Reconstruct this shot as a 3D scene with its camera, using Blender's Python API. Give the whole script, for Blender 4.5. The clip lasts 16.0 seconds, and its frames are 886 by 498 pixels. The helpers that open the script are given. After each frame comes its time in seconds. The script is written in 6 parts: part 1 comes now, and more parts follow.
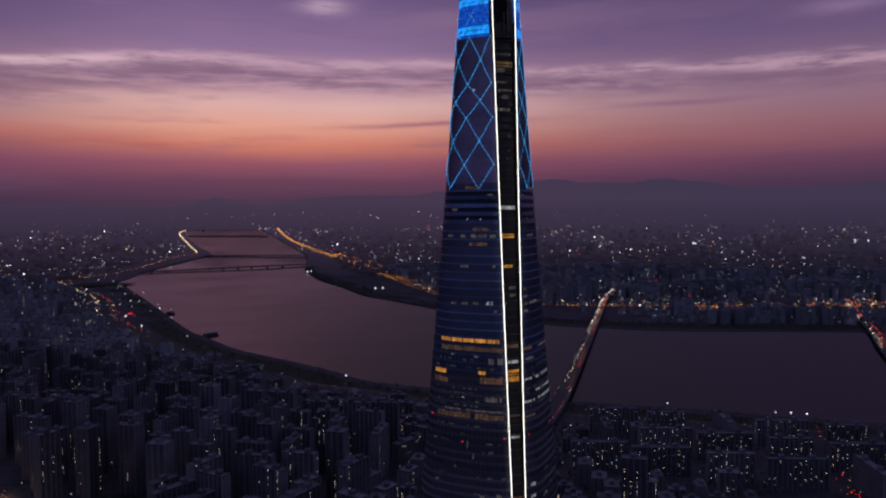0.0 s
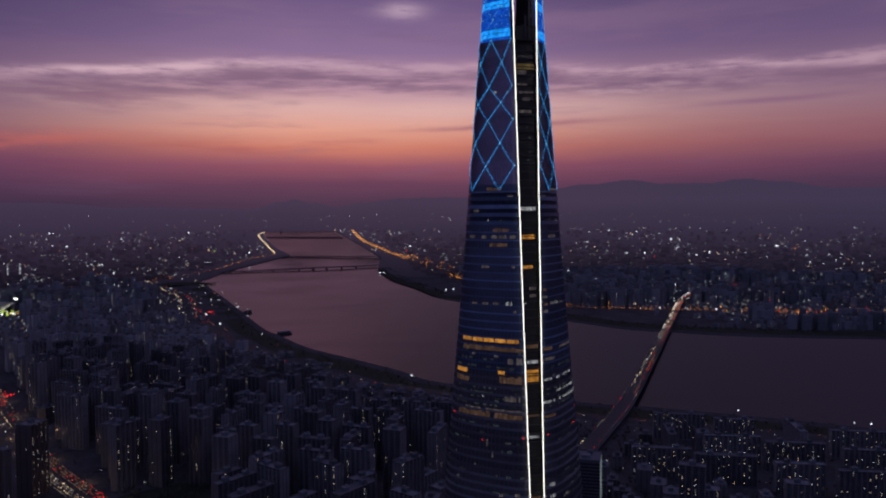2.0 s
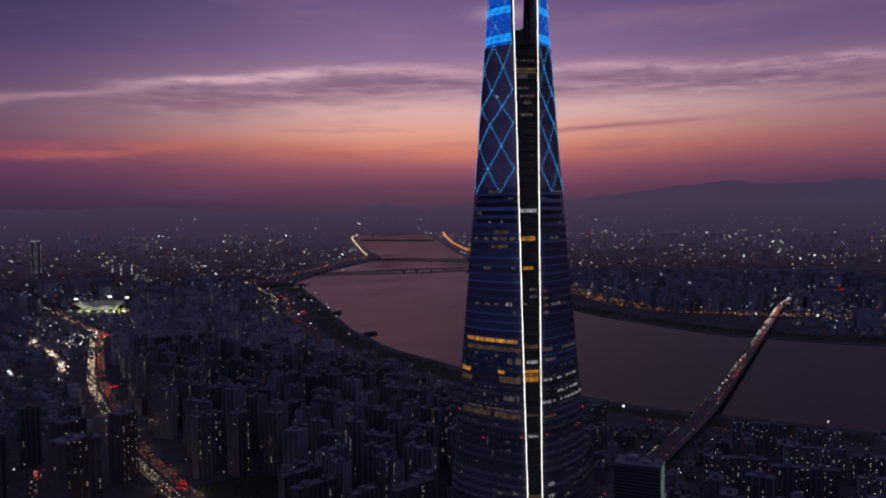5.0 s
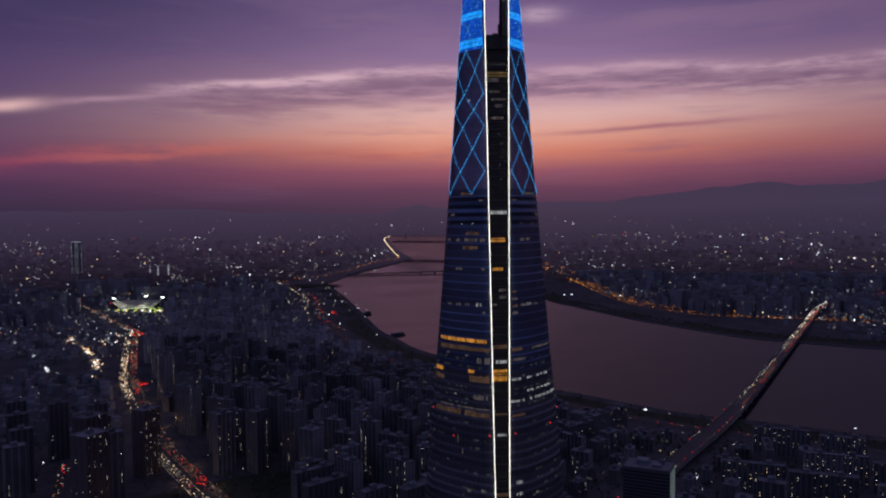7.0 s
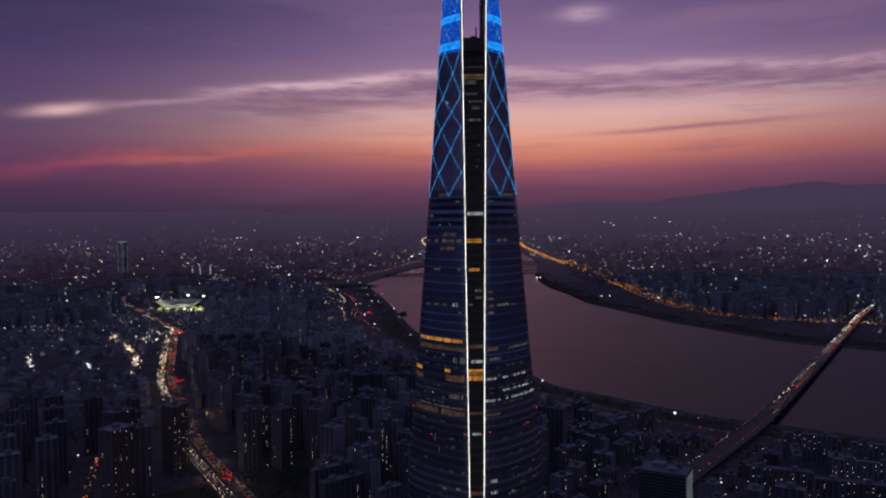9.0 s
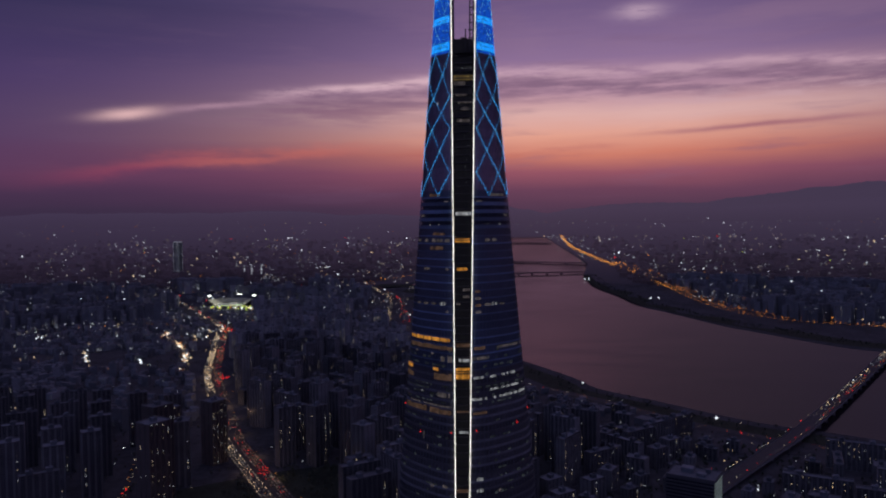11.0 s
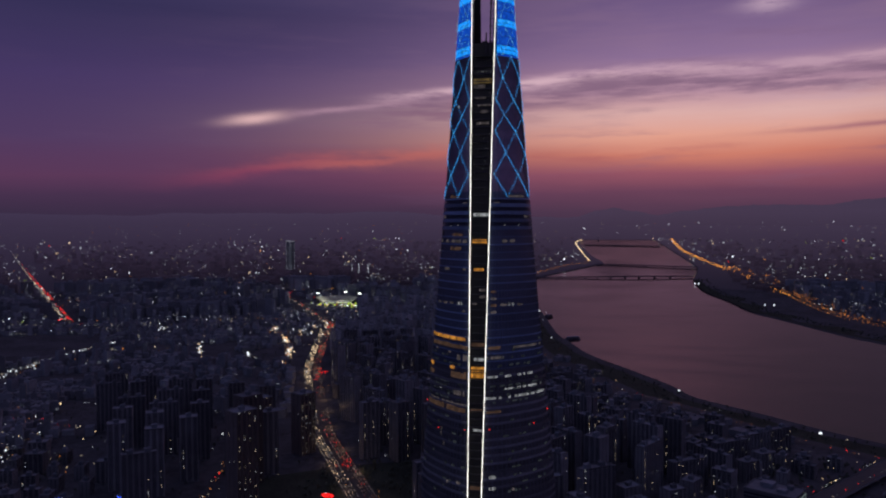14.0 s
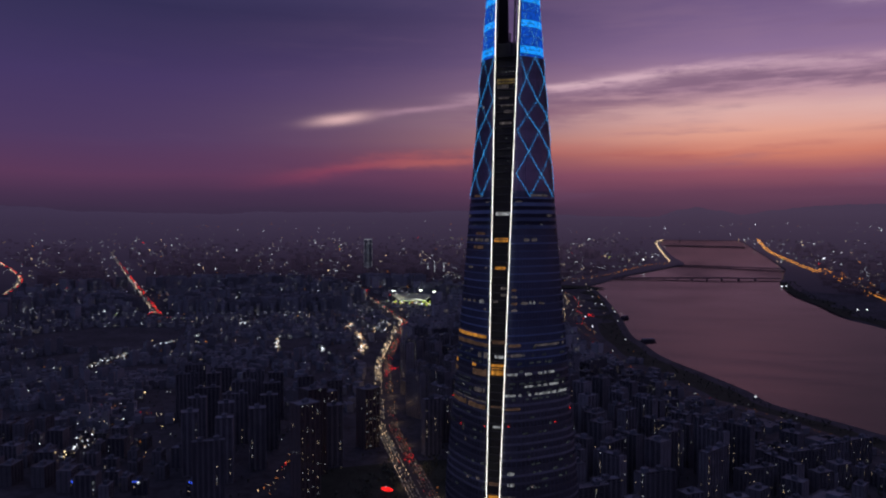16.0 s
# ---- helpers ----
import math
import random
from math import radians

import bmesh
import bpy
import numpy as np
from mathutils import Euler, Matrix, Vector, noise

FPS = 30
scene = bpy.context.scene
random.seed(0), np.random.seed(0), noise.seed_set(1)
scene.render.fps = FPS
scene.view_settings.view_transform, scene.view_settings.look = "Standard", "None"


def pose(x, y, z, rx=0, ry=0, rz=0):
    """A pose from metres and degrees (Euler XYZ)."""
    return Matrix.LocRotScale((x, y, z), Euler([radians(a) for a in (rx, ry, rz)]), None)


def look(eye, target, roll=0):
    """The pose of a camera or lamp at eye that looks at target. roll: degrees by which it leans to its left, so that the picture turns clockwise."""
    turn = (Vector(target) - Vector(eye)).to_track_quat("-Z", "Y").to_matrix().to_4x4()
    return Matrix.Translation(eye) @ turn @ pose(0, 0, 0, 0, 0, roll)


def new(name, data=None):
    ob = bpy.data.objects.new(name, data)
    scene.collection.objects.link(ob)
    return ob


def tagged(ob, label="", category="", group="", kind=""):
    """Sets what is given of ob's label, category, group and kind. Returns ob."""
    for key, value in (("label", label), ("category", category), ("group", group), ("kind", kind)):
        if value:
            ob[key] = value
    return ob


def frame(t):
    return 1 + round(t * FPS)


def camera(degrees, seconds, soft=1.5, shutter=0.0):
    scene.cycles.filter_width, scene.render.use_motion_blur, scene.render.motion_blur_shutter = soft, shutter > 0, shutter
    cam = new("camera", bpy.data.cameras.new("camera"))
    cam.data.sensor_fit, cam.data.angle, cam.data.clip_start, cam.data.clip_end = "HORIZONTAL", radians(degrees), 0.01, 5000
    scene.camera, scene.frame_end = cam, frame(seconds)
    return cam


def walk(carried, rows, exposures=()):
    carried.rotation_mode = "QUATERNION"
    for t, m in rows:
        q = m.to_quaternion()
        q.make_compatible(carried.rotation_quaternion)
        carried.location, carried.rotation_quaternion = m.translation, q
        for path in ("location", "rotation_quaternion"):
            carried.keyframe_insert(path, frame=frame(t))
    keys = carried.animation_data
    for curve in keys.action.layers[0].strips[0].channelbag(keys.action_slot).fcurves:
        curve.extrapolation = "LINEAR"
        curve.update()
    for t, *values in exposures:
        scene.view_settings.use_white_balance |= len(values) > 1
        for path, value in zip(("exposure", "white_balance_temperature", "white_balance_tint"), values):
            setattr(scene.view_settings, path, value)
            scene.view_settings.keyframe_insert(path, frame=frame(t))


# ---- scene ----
cam = camera(61.1, 16.0, soft=2.15)
PATH = [
    (0, (-125.476, -371.625, 404.557), (-124.959, -369.696, 404.455), -0.3),
    (0.5, (-119.542, -374.528, 404.48), (-119.113, -372.577, 404.381), -0.3),
    (1, (-113.393, -377.468, 404.376), (-113.008, -375.508, 404.278), -0.4),
    (1.5, (-106.899, -380.438, 404.248), (-106.541, -378.472, 404.151), -0.4),
    (2, (-100.019, -383.394, 404.101), (-99.701, -381.422, 404.005), -0.4),
    (2.5, (-92.833, -386.264, 403.965), (-92.553, -384.286, 403.871), -0.5),
    (3, (-85.394, -388.996, 403.864), (-85.159, -387.012, 403.772), -0.4),
    (3.5, (-77.74, -391.521, 403.787), (-77.55, -389.533, 403.696), -0.5),
    (4, (-69.816, -393.797, 403.727), (-69.673, -391.804, 403.637), -0.6),
    (6.5, (-28.859, -403.729, 403.146), (-28.882, -401.73, 403.064), -0.6),
    (7, (-20.493, -405.37, 403.103), (-20.532, -403.372, 403.022), -0.6),
    (7.5, (-12.059, -406.672, 403.074), (-12.114, -404.674, 402.993), -0.6),
    (8, (-3.543, -407.647, 403.057), (-3.619, -405.65, 402.977), -0.6),
    (8.5, (4.948, -408.292, 403.005), (4.835, -406.297, 402.927), -0.6),
    (9, (13.443, -408.621, 402.92), (13.289, -406.628, 402.842), -0.6),
    (11.5, (55.399, -408.825, 401.92), (55.059, -406.855, 401.847), -0.5),
    (12, (63.788, -408.628, 401.834), (63.397, -406.668, 401.762), -0.4),
    (12.5, (72.103, -408.204, 401.772), (71.665, -406.254, 401.701), -0.4),
    (13, (80.361, -407.56, 401.718), (79.873, -405.622, 401.647), -0.4),
    (13.5, (88.589, -406.717, 401.656), (88.052, -404.792, 401.586), -0.3),
    (14, (96.719, -405.736, 401.592), (96.132, -403.825, 401.523), -0.2),
    (14.5, (104.706, -404.67, 401.528), (104.073, -402.774, 401.458), -0.2),
    (15, (112.568, -403.551, 401.472), (111.887, -401.672, 401.402), -0.1),
    (15.5, (120.34, -402.397, 401.432), (119.605, -400.538, 401.361), -0.1),
    (16, (128.093, -401.216, 401.399), (127.303, -399.38, 401.328), 0.0),
]
walk(cam, [(t, look(e, g, r)) for t, e, g, r in PATH])

# ---- sky at dusk ----
world = bpy.data.worlds.new("sky")
scene.world = world
world.use_nodes = True
NT = world.node_tree
NT.nodes.clear()


def srgb(r, g, b):
    return tuple((c / 255 / 12.92 if c < 10.3 else ((c / 255 + 0.055) / 1.055) ** 2.4) for c in (r, g, b)) + (1.0,)


def mth(op, a, b=None, c=None, clamp=False):
    n = NT.nodes.new("ShaderNodeMath")
    n.operation, n.use_clamp = op, clamp
    for i, v in enumerate((a, b, c)):
        if v is None:
            continue
        if isinstance(v, (int, float)):
            n.inputs[i].default_value = v
        else:
            NT.links.new(v, n.inputs[i])
    return n.outputs[0]


def mixc(f, a, b):
    n = NT.nodes.new("ShaderNodeMix")
    n.data_type = "RGBA"
    for s, v in ((n.inputs[0], f), (n.inputs[6], a), (n.inputs[7], b)):
        if isinstance(v, (int, float, tuple)):
            s.default_value = v
        else:
            NT.links.new(v, s)
    return n.outputs[2]


def ramp(f, stops):
    n = NT.nodes.new("ShaderNodeValToRGB")
    cr = n.color_ramp
    while len(cr.elements) < len(stops):
        cr.elements.new(0.5)
    for e, (p, col) in zip(cr.elements, stops):
        e.position, e.color = p, col
    NT.links.new(f, n.inputs[0])
    return n.outputs[0]


def sky_noise(scale, detail, rough, sx, sy, seed):
    v = NT.nodes.new("ShaderNodeCombineXYZ")
    NT.links.new(mth("MULTIPLY", AZ, sx), v.inputs[0])
    NT.links.new(mth("MULTIPLY", EL, sy), v.inputs[1])
    v.inputs[2].default_value = seed
    n = NT.nodes.new("ShaderNodeTexNoise")
    n.inputs["Scale"].default_value, n.inputs["Detail"].default_value, n.inputs["Roughness"].default_value = scale, detail, rough
    NT.links.new(v.outputs[0], n.inputs["Vector"])
    return n.outputs["Fac"]


tc = NT.nodes.new("ShaderNodeTexCoord")
sep = NT.nodes.new("ShaderNodeSeparateXYZ")
NT.links.new(tc.outputs["Generated"], sep.inputs[0])
EL = mth("MULTIPLY", mth("ARCSINE", sep.outputs[2]), 57.2958)
AZ = mth("MULTIPLY", mth("ARCTAN2", mth("MULTIPLY", sep.outputs[0], -1), sep.outputs[1]), 57.2958)


def level(el):
    return 0.85 * (el + 2) / 22 if el < 20 else 0.85 + 0.15 * (el - 20) / 70


height = mth("ADD", mth("MULTIPLY", mth("DIVIDE", mth("ADD", EL, 2), 22, clamp=True), 0.85),
             mth("MULTIPLY", mth("DIVIDE", mth("SUBTRACT", EL, 20), 70, clamp=True), 0.15))
# warp the height of the bands a little, so that they are not ruled
wob = mth("MULTIPLY", mth("SUBTRACT", sky_noise(1.0, 4, 0.55, 0.05, 0.35, 3.0), 0.5), 0.05)
height = mth("ADD", height, wob)
GLOW = ramp(height, [(level(e), srgb(*c)) for e, c in (
    (-1.5, (60, 46, 66)), (0.8, (80, 56, 78)), (2.2, (106, 65, 88)), (3.6, (148, 84, 100)), (5.0, (206, 125, 107)), (6.2, (226, 160, 141)),
    (7.8, (218, 171, 167)), (9.5, (185, 144, 162)), (12.0, (141, 112, 150)), (15.5, (111, 89, 131)), (20.0, (114, 92, 117)), (40.0, (132, 110, 128)), (60.0, (120, 112, 150)), (90.0, (120, 116, 160)))])
AWAY = ramp(height, [(level(e), srgb(*c)) for e, c in (
    (-1.5, (52, 43, 64)), (0.8, (58, 45, 69)), (2.0, (70, 49, 77)), (3.4, (90, 56, 88)), (6.0, (78, 57, 97)), (10.0, (68, 53, 98)),
    (15.0, (50, 45, 82)), (30.0, (70, 66, 104)), (60.0, (110, 105, 146)), (90.0, (120, 116, 160)))])


def bell(v, mid, wide):
    q = mth("DIVIDE", mth("SUBTRACT", v, mid), wide)
    return mth("EXPONENT", mth("MULTIPLY", mth("MULTIPLY", q, q), -1))


def smooth(v, lo, hi):
    n = NT.nodes.new("ShaderNodeMapRange")
    n.interpolation_type = "SMOOTHSTEP"
    NT.links.new(v, n.inputs[0])
    n.inputs[1].default_value, n.inputs[2].default_value = lo, hi
    return n.outputs[0]


# the glow of the set sun stands at azimuth -4, wider to the north
west = mth("ADD", bell(AZ, -2, 22.3), mth("MULTIPLY", bell(AZ, -45, 28), 0.42), clamp=True)
col = mixc(west, AWAY, GLOW)
# the north side is paler and more violet than the glow itself
north = mth("MULTIPLY", bell(AZ, -46, 20), 0.6)
col = mixc(north, col, ramp(height, [(level(e), srgb(*c)) for e, c in (
    (-1.5, (52, 44, 64)), (1.0, (62, 50, 74)), (3.0, (84, 58, 82)), (5.5, (124, 80, 102)), (9.0, (136, 106, 132)), (12.0, (108, 86, 122)), (20.0, (84, 70, 112)), (90.0, (80, 68, 104)))]))
# high up and unseen: pink patches added for the river to mirror
col = mixc(mth("MULTIPLY", mth("SUBTRACT", smooth(EL, 17, 22), smooth(EL, 24, 35)), bell(AZ, 3, 14)), col, srgb(174, 128, 156))
col = mixc(mth("MULTIPLY", mth("SUBTRACT", smooth(EL, 26, 31), smooth(EL, 40, 48)), bell(AZ, 3, 7)), col, srgb(200, 142, 168))
# unseen south and east sky made bluer and brighter to light the near walls
col = mixc(mth("MULTIPLY", mth("MULTIPLY", bell(AZ, 118, 42), smooth(EL, 2, 14)), 0.8), col, srgb(66, 76, 118))
east = smooth(mth("ABSOLUTE", AZ), 75, 130)
col = mixc(mth("MULTIPLY", mth("MULTIPLY", east, smooth(EL, -2, 8)), 0.85), col, srgb(80, 84, 126))
streak = sky_noise(1.0, 6, 0.6, 0.09, 0.75, 7.0)
fine = sky_noise(1.0, 8, 0.62, 0.25, 1.6, 11.0)
warp = mth("MULTIPLY", mth("SUBTRACT", sky_noise(1.0, 5, 0.6, 0.16, 0.5, 21.0), 0.5), 3.2)


def bank(az, el, half, thick, slope, ragged=1.0):
    """A long cloud: a bell across the height that follows a sloping line, and a bell along it."""
    line = mth("SUBTRACT", mth("SUBTRACT", mth("ADD", EL, mth("MULTIPLY", warp, ragged)), el), mth("MULTIPLY", mth("SUBTRACT", AZ, az), slope))
    q = mth("DIVIDE", line, thick)
    return mth("MULTIPLY", bell(AZ, az, half), mth("EXPONENT", mth("MULTIPLY", mth("MULTIPLY", q, q), -1)))


def lay(c, f, amount, colour):
    return mixc(mth("MULTIPLY", f, amount, clamp=True), c, srgb(*colour))


# thin streaks everywhere low in the west
col = lay(col, mth("MULTIPLY", smooth(streak, 0.52, 0.75), mth("MULTIPLY", bell(EL, 8.5, 6), bell(AZ, -8, 34))), 0.55, (122, 92, 122))
col = lay(col, mth("MULTIPLY", smooth(fine, 0.5, 0.78), mth("MULTIPLY", bell(EL, 12.5, 4), bell(AZ, -6, 22))), 0.25, (142, 112, 142))
# the main bank: its upper edge follows a long low arch, pale along the top and grey and ragged beneath
ARCH = ((-60, 9.6), (-40, 10.0), (-24, 10.3), (-16, 10.75), (-10, 10.55), (-5, 10.8), (0, 11.0), (4, 10.8), (10, 10.35), (15, 9.9), (18, 9.65), (24, 8.9), (40, 8.0))
arch = mth("ADD", mth("MULTIPLY", ramp(mth("DIVIDE", mth("ADD", AZ, 60), 100, clamp=True), [((a + 60) / 100, ((e - 7) / 5,) * 3 + (1,)) for a, e in ARCH]), 5), 7)
curl = mth("MULTIPLY", mth("SUBTRACT", sky_noise(1.0, 6, 0.6, 0.12, 0.6, 31.0), 0.5), 1.8)
deep = mth("SUBTRACT", mth("ADD", EL, curl), arch)
puffs = sky_noise(1.0, 7, 0.58, 0.11, 0.95, 47.0)
span = mth("SUBTRACT", 1, smooth(AZ, 18, 25))
under = mth("MULTIPLY", mth("SUBTRACT", 1, smooth(deep, -0.35, 0.05)), smooth(deep, -2.3, -0.9))
col = lay(col, mth("MULTIPLY", mth("MULTIPLY", under, span), smooth(puffs, 0.38, 0.58)), 0.78, (122, 92, 119))
col = lay(col, mth("MULTIPLY", mth("MULTIPLY", bell(deep, -0.05, 0.42), span), mth("MULTIPLY", smooth(fine, 0.3, 0.58), mth("ADD", 0.62, mth("MULTIPLY", bell(AZ, 11, 8), 0.38)))), 0.95, (206, 168, 184))
col = lay(col, mth("MULTIPLY", bank(12.5, 10.25, 5.5, 0.2, -0.075, 0.12), smooth(fine, 0.25, 0.5)), 0.9, (214, 178, 190))
# grey wisps in the west below the bank, and the pale gap under it
col = lay(col, mth("MULTIPLY", bank(17, 8.1, 9, 0.75, -0.03, 0.7), smooth(puffs, 0.42, 0.6)), 0.7, (132, 94, 118))
col = lay(col, mth("MULTIPLY", bank(-7, 7.7, 17, 0.8, 0.0, 0.4), smooth(streak, 0.25, 0.6)), 0.55, (222, 178, 174))
col = lay(col, mth("MULTIPLY", bank(-18, 8.9, 12, 0.7, -0.02, 0.6), smooth(fine, 0.42, 0.62)), 0.5, (206, 170, 180))
col = lay(col, mth("MULTIPLY", bank(-13, 9.7, 12, 0.5, 0.02, 0.9), smooth(puffs, 0.44, 0.58)), 0.6, (124, 96, 124))
# broad faint veils over the bank
col = lay(col, mth("MULTIPLY", smooth(sky_noise(1.0, 5, 0.55, 0.06, 0.4, 53.0), 0.46, 0.66), mth("MULTIPLY", bell(EL, 14, 3.2), bell(AZ, -8, 26))), 0.35, (148, 116, 142))
# the small lens-shaped cloud in the south-west with its tail
col = lay(col, bank(31.0, 7.72, 2.1, 0.34, -0.12, 0.14), 1.0, (216, 174, 176))
col = lay(col, mth("MULTIPLY", bank(25.2, 8.42, 3.6, 0.2, -0.12, 0.2), smooth(fine, 0.3, 0.55)), 0.7, (176, 138, 158))
# the burning streak that climbs to the north
col = lay(col, mth("MULTIPLY", bank(22.0, 4.95, 8, 0.5, -0.08, 0.7), smooth(streak, 0.3, 0.6)), 0.45, (216, 112, 96))
col = lay(col, bank(31.0, 4.0, 5, 0.5, -0.15, 0.5), 0.3, (164, 66, 92))
# pale puffs high up, and dark thin streaks over the far hills
col = lay(col, mth("MULTIPLY", bank(-6.2, 14.8, 1.7, 0.5, 0.0, 0.3), smooth(fine, 0.25, 0.5)), 0.85, (184, 156, 178))
col = lay(col, bank(-43, 13.3, 2.6, 0.4, 0.0, 0.25), 0.5, (150, 124, 158))
col = lay(col, bank(-14, 6.5, 7, 0.19, -0.035, 0.15), 0.75, (150, 94, 112))
col = lay(col, bank(-33, 7.7, 5.5, 0.2, -0.03, 0.15), 0.65, (132, 94, 122))
col = lay(col, bank(-25, 9.45, 0.55, 0.13, 0.0, 0.1), 0.7, (120, 88, 118))
col = lay(col, mth("MULTIPLY", bank(5, 5.1, 10, 0.35, -0.05, 0.4), smooth(streak, 0.4, 0.6)), 0.5, (164, 88, 96))
bg = NT.nodes.new("ShaderNodeBackground")
NT.links.new(col, bg.inputs[0])
bg.inputs[1].default_value = 1.0
NT.links.new(bg.outputs[0], NT.nodes.new("ShaderNodeOutputWorld").inputs[0])


# ---- materials ----
def material(name, base, rough=0.7, metal=0.0, grain=0.0, size=4.0, vary=0.0, bump=0.0, spec=0.5, joints=None):
    m = bpy.data.materials.new(name)
    m.use_nodes = True
    nt = m.node_tree
    p = nt.nodes["Principled BSDF"]
    p.inputs["Base Color"].default_value = (*base, 1)
    p.inputs["Roughness"].default_value, p.inputs["Metallic"].default_value = rough, metal
    p.inputs["Specular IOR Level"].default_value = spec
    geo = nt.nodes.new("ShaderNodeNewGeometry")
    out = None
    if grain:
        big, small = nt.nodes.new("ShaderNodeTexNoise"), nt.nodes.new("ShaderNodeTexNoise")
        for n, s in ((big, 1 / size), (small, 8 / size)):
            n.inputs["Scale"].default_value, n.inputs["Detail"].default_value = s, 5
            nt.links.new(geo.outputs["Position"], n.inputs["Vector"])
        add = nt.nodes.new("ShaderNodeMath")
        add.operation = "ADD"
        nt.links.new(big.outputs[0], add.inputs[0])
        nt.links.new(small.outputs[0], add.inputs[1])
        mr = nt.nodes.new("ShaderNodeMapRange")
        mr.inputs[1].default_value, mr.inputs[2].default_value = 0.6, 1.4
        mr.inputs[3].default_value, mr.inputs[4].default_value = 1 - grain, 1 + grain
        nt.links.new(add.outputs[0], mr.inputs[0])
        out = mr.outputs[0]
        if bump:
            b = nt.nodes.new("ShaderNodeBump")
            b.inputs["Strength"].default_value, b.inputs["Distance"].default_value = bump, 0.3
            nt.links.new(small.outputs[0], b.inputs["Height"])
            nt.links.new(b.outputs[0], p.inputs["Normal"])
    if vary:
        info = nt.nodes.new("ShaderNodeObjectInfo") if vary > 0 else geo
        src = info.outputs["Random"] if vary > 0 else geo.outputs["Random Per Island"]
        mr = nt.nodes.new("ShaderNodeMapRange")
        mr.inputs[3].default_value, mr.inputs[4].default_value = 1 - abs(vary), 1 + abs(vary)
        nt.links.new(src, mr.inputs[0])
        if out:
            mul = nt.nodes.new("ShaderNodeMath")
            mul.operation = "MULTIPLY"
            nt.links.new(out, mul.inputs[0])
            nt.links.new(mr.outputs[0], mul.inputs[1])
            out = mul.outputs[0]
        else:
            out = mr.outputs[0]
    if out:
        vm = nt.nodes.new("ShaderNodeVectorMath")
        vm.operation = "SCALE"
        vm.inputs[0].default_value = base
        nt.links.new(out, vm.inputs[3])
        nt.links.new(vm.outputs[0], p.inputs["Base Color"])
    return m


def lamp_material(name, colour, strength, cast=False, vary=0.0, patches=0.0, dashes=0.0, single=False):
    """Something that gives off light. vary: how much single lamps differ (single: each is an object of its own); patches: metres
    of uneven light within it; dashes: the step of lamps in a row, in metres of height."""
    m = bpy.data.materials.new(name)
    m.use_nodes = True
    nt = m.node_tree
    nt.nodes.clear()
    e, o = nt.nodes.new("ShaderNodeEmission"), nt.nodes.new("ShaderNodeOutputMaterial")
    e.inputs[0].default_value, e.inputs[1].default_value = (*colour, 1), strength
    nt.links.new(e.outputs[0], o.inputs[0])
    geo = nt.nodes.new("ShaderNodeNewGeometry")
    factors = []

    def spread(source, lo, hi, low, high):
        mr = nt.nodes.new("ShaderNodeMapRange")
        for k, v in enumerate((lo, hi, low, high)):
            mr.inputs[k + 1].default_value = v
        nt.links.new(source, mr.inputs[0])
        factors.append(mr.outputs[0])

    if vary:
        spread(nt.nodes.new("ShaderNodeObjectInfo").outputs["Random"] if single else geo.outputs["Random Per Island"], 0, 1, 1 - vary, 1 + vary)
    if patches:
        n = nt.nodes.new("ShaderNodeTexNoise")
        n.inputs["Scale"].default_value, n.inputs["Detail"].default_value = 1 / patches, 3
        nt.links.new(geo.outputs["Position"], n.inputs["Vector"])
        spread(n.outputs[0], 0.3, 0.7, 0.45, 1.5)
    if dashes:
        sp, sn = nt.nodes.new("ShaderNodeSeparateXYZ"), nt.nodes.new("ShaderNodeMath")
        nt.links.new(geo.outputs["Position"], sp.inputs[0])
        sn.operation, sn.inputs[1].default_value = "PINGPONG", dashes / 2
        nt.links.new(sp.outputs[2], sn.inputs[0])
        spread(sn.outputs[0], dashes * 0.05, dashes * 0.2, 0.12, 1.25)
    total = None
    for f in factors:
        mul = nt.nodes.new("ShaderNodeMath")
        mul.operation, mul.inputs[1].default_value = "MULTIPLY", strength
        nt.links.new(f, mul.inputs[0])
        if total:
            nt.links.new(total, mul.inputs[1])
        total = mul.outputs[0]
    if total:
        nt.links.new(total, e.inputs[1])
    m.cycles.emission_sampling = "FRONT" if cast else "NONE"
    return m


M_GROUND = material("earth_and_streets", (0.064, 0.065, 0.07), 0.95, grain=0.5, size=90, spec=0.1)
M_BANK = material("riverbank_stone", (0.06, 0.06, 0.062), 0.9, grain=0.4, size=20)
M_GRASS = material("park_grass", (0.036, 0.042, 0.03), 0.95, grain=0.5, size=40, spec=0.1)
M_ROAD = material("asphalt", (0.05, 0.05, 0.052), 0.85, grain=0.3, size=15, spec=0.2)
M_DECK = material("bridge_asphalt", (0.062, 0.06, 0.062), 0.8, grain=0.3, size=12, spec=0.2)
M_CONC = material("bridge_concrete", (0.26, 0.25, 0.25), 0.85, grain=0.35, size=10)
M_WALL = material("apartment_paint", (0.18, 0.18, 0.19), 0.88, grain=0.35, size=16, vary=0.38)
M_WALL2 = material("apartment_paint_grey", (0.15, 0.15, 0.158), 0.88, grain=0.35, size=16, vary=0.38)
M_BRICK = material("brown_cladding", (0.115, 0.092, 0.085), 0.8, grain=0.25, size=12, vary=0.2)
M_ROOF = material("roof_felt", (0.12, 0.135, 0.155), 0.9, grain=0.35, size=6, vary=0.35)
M_SMOKED = material("smoked_office_glass", (0.085, 0.09, 0.105), 0.35, grain=0.3, size=9)
M_PANE = material("dark_window_glass", (0.02, 0.022, 0.03), 0.25)
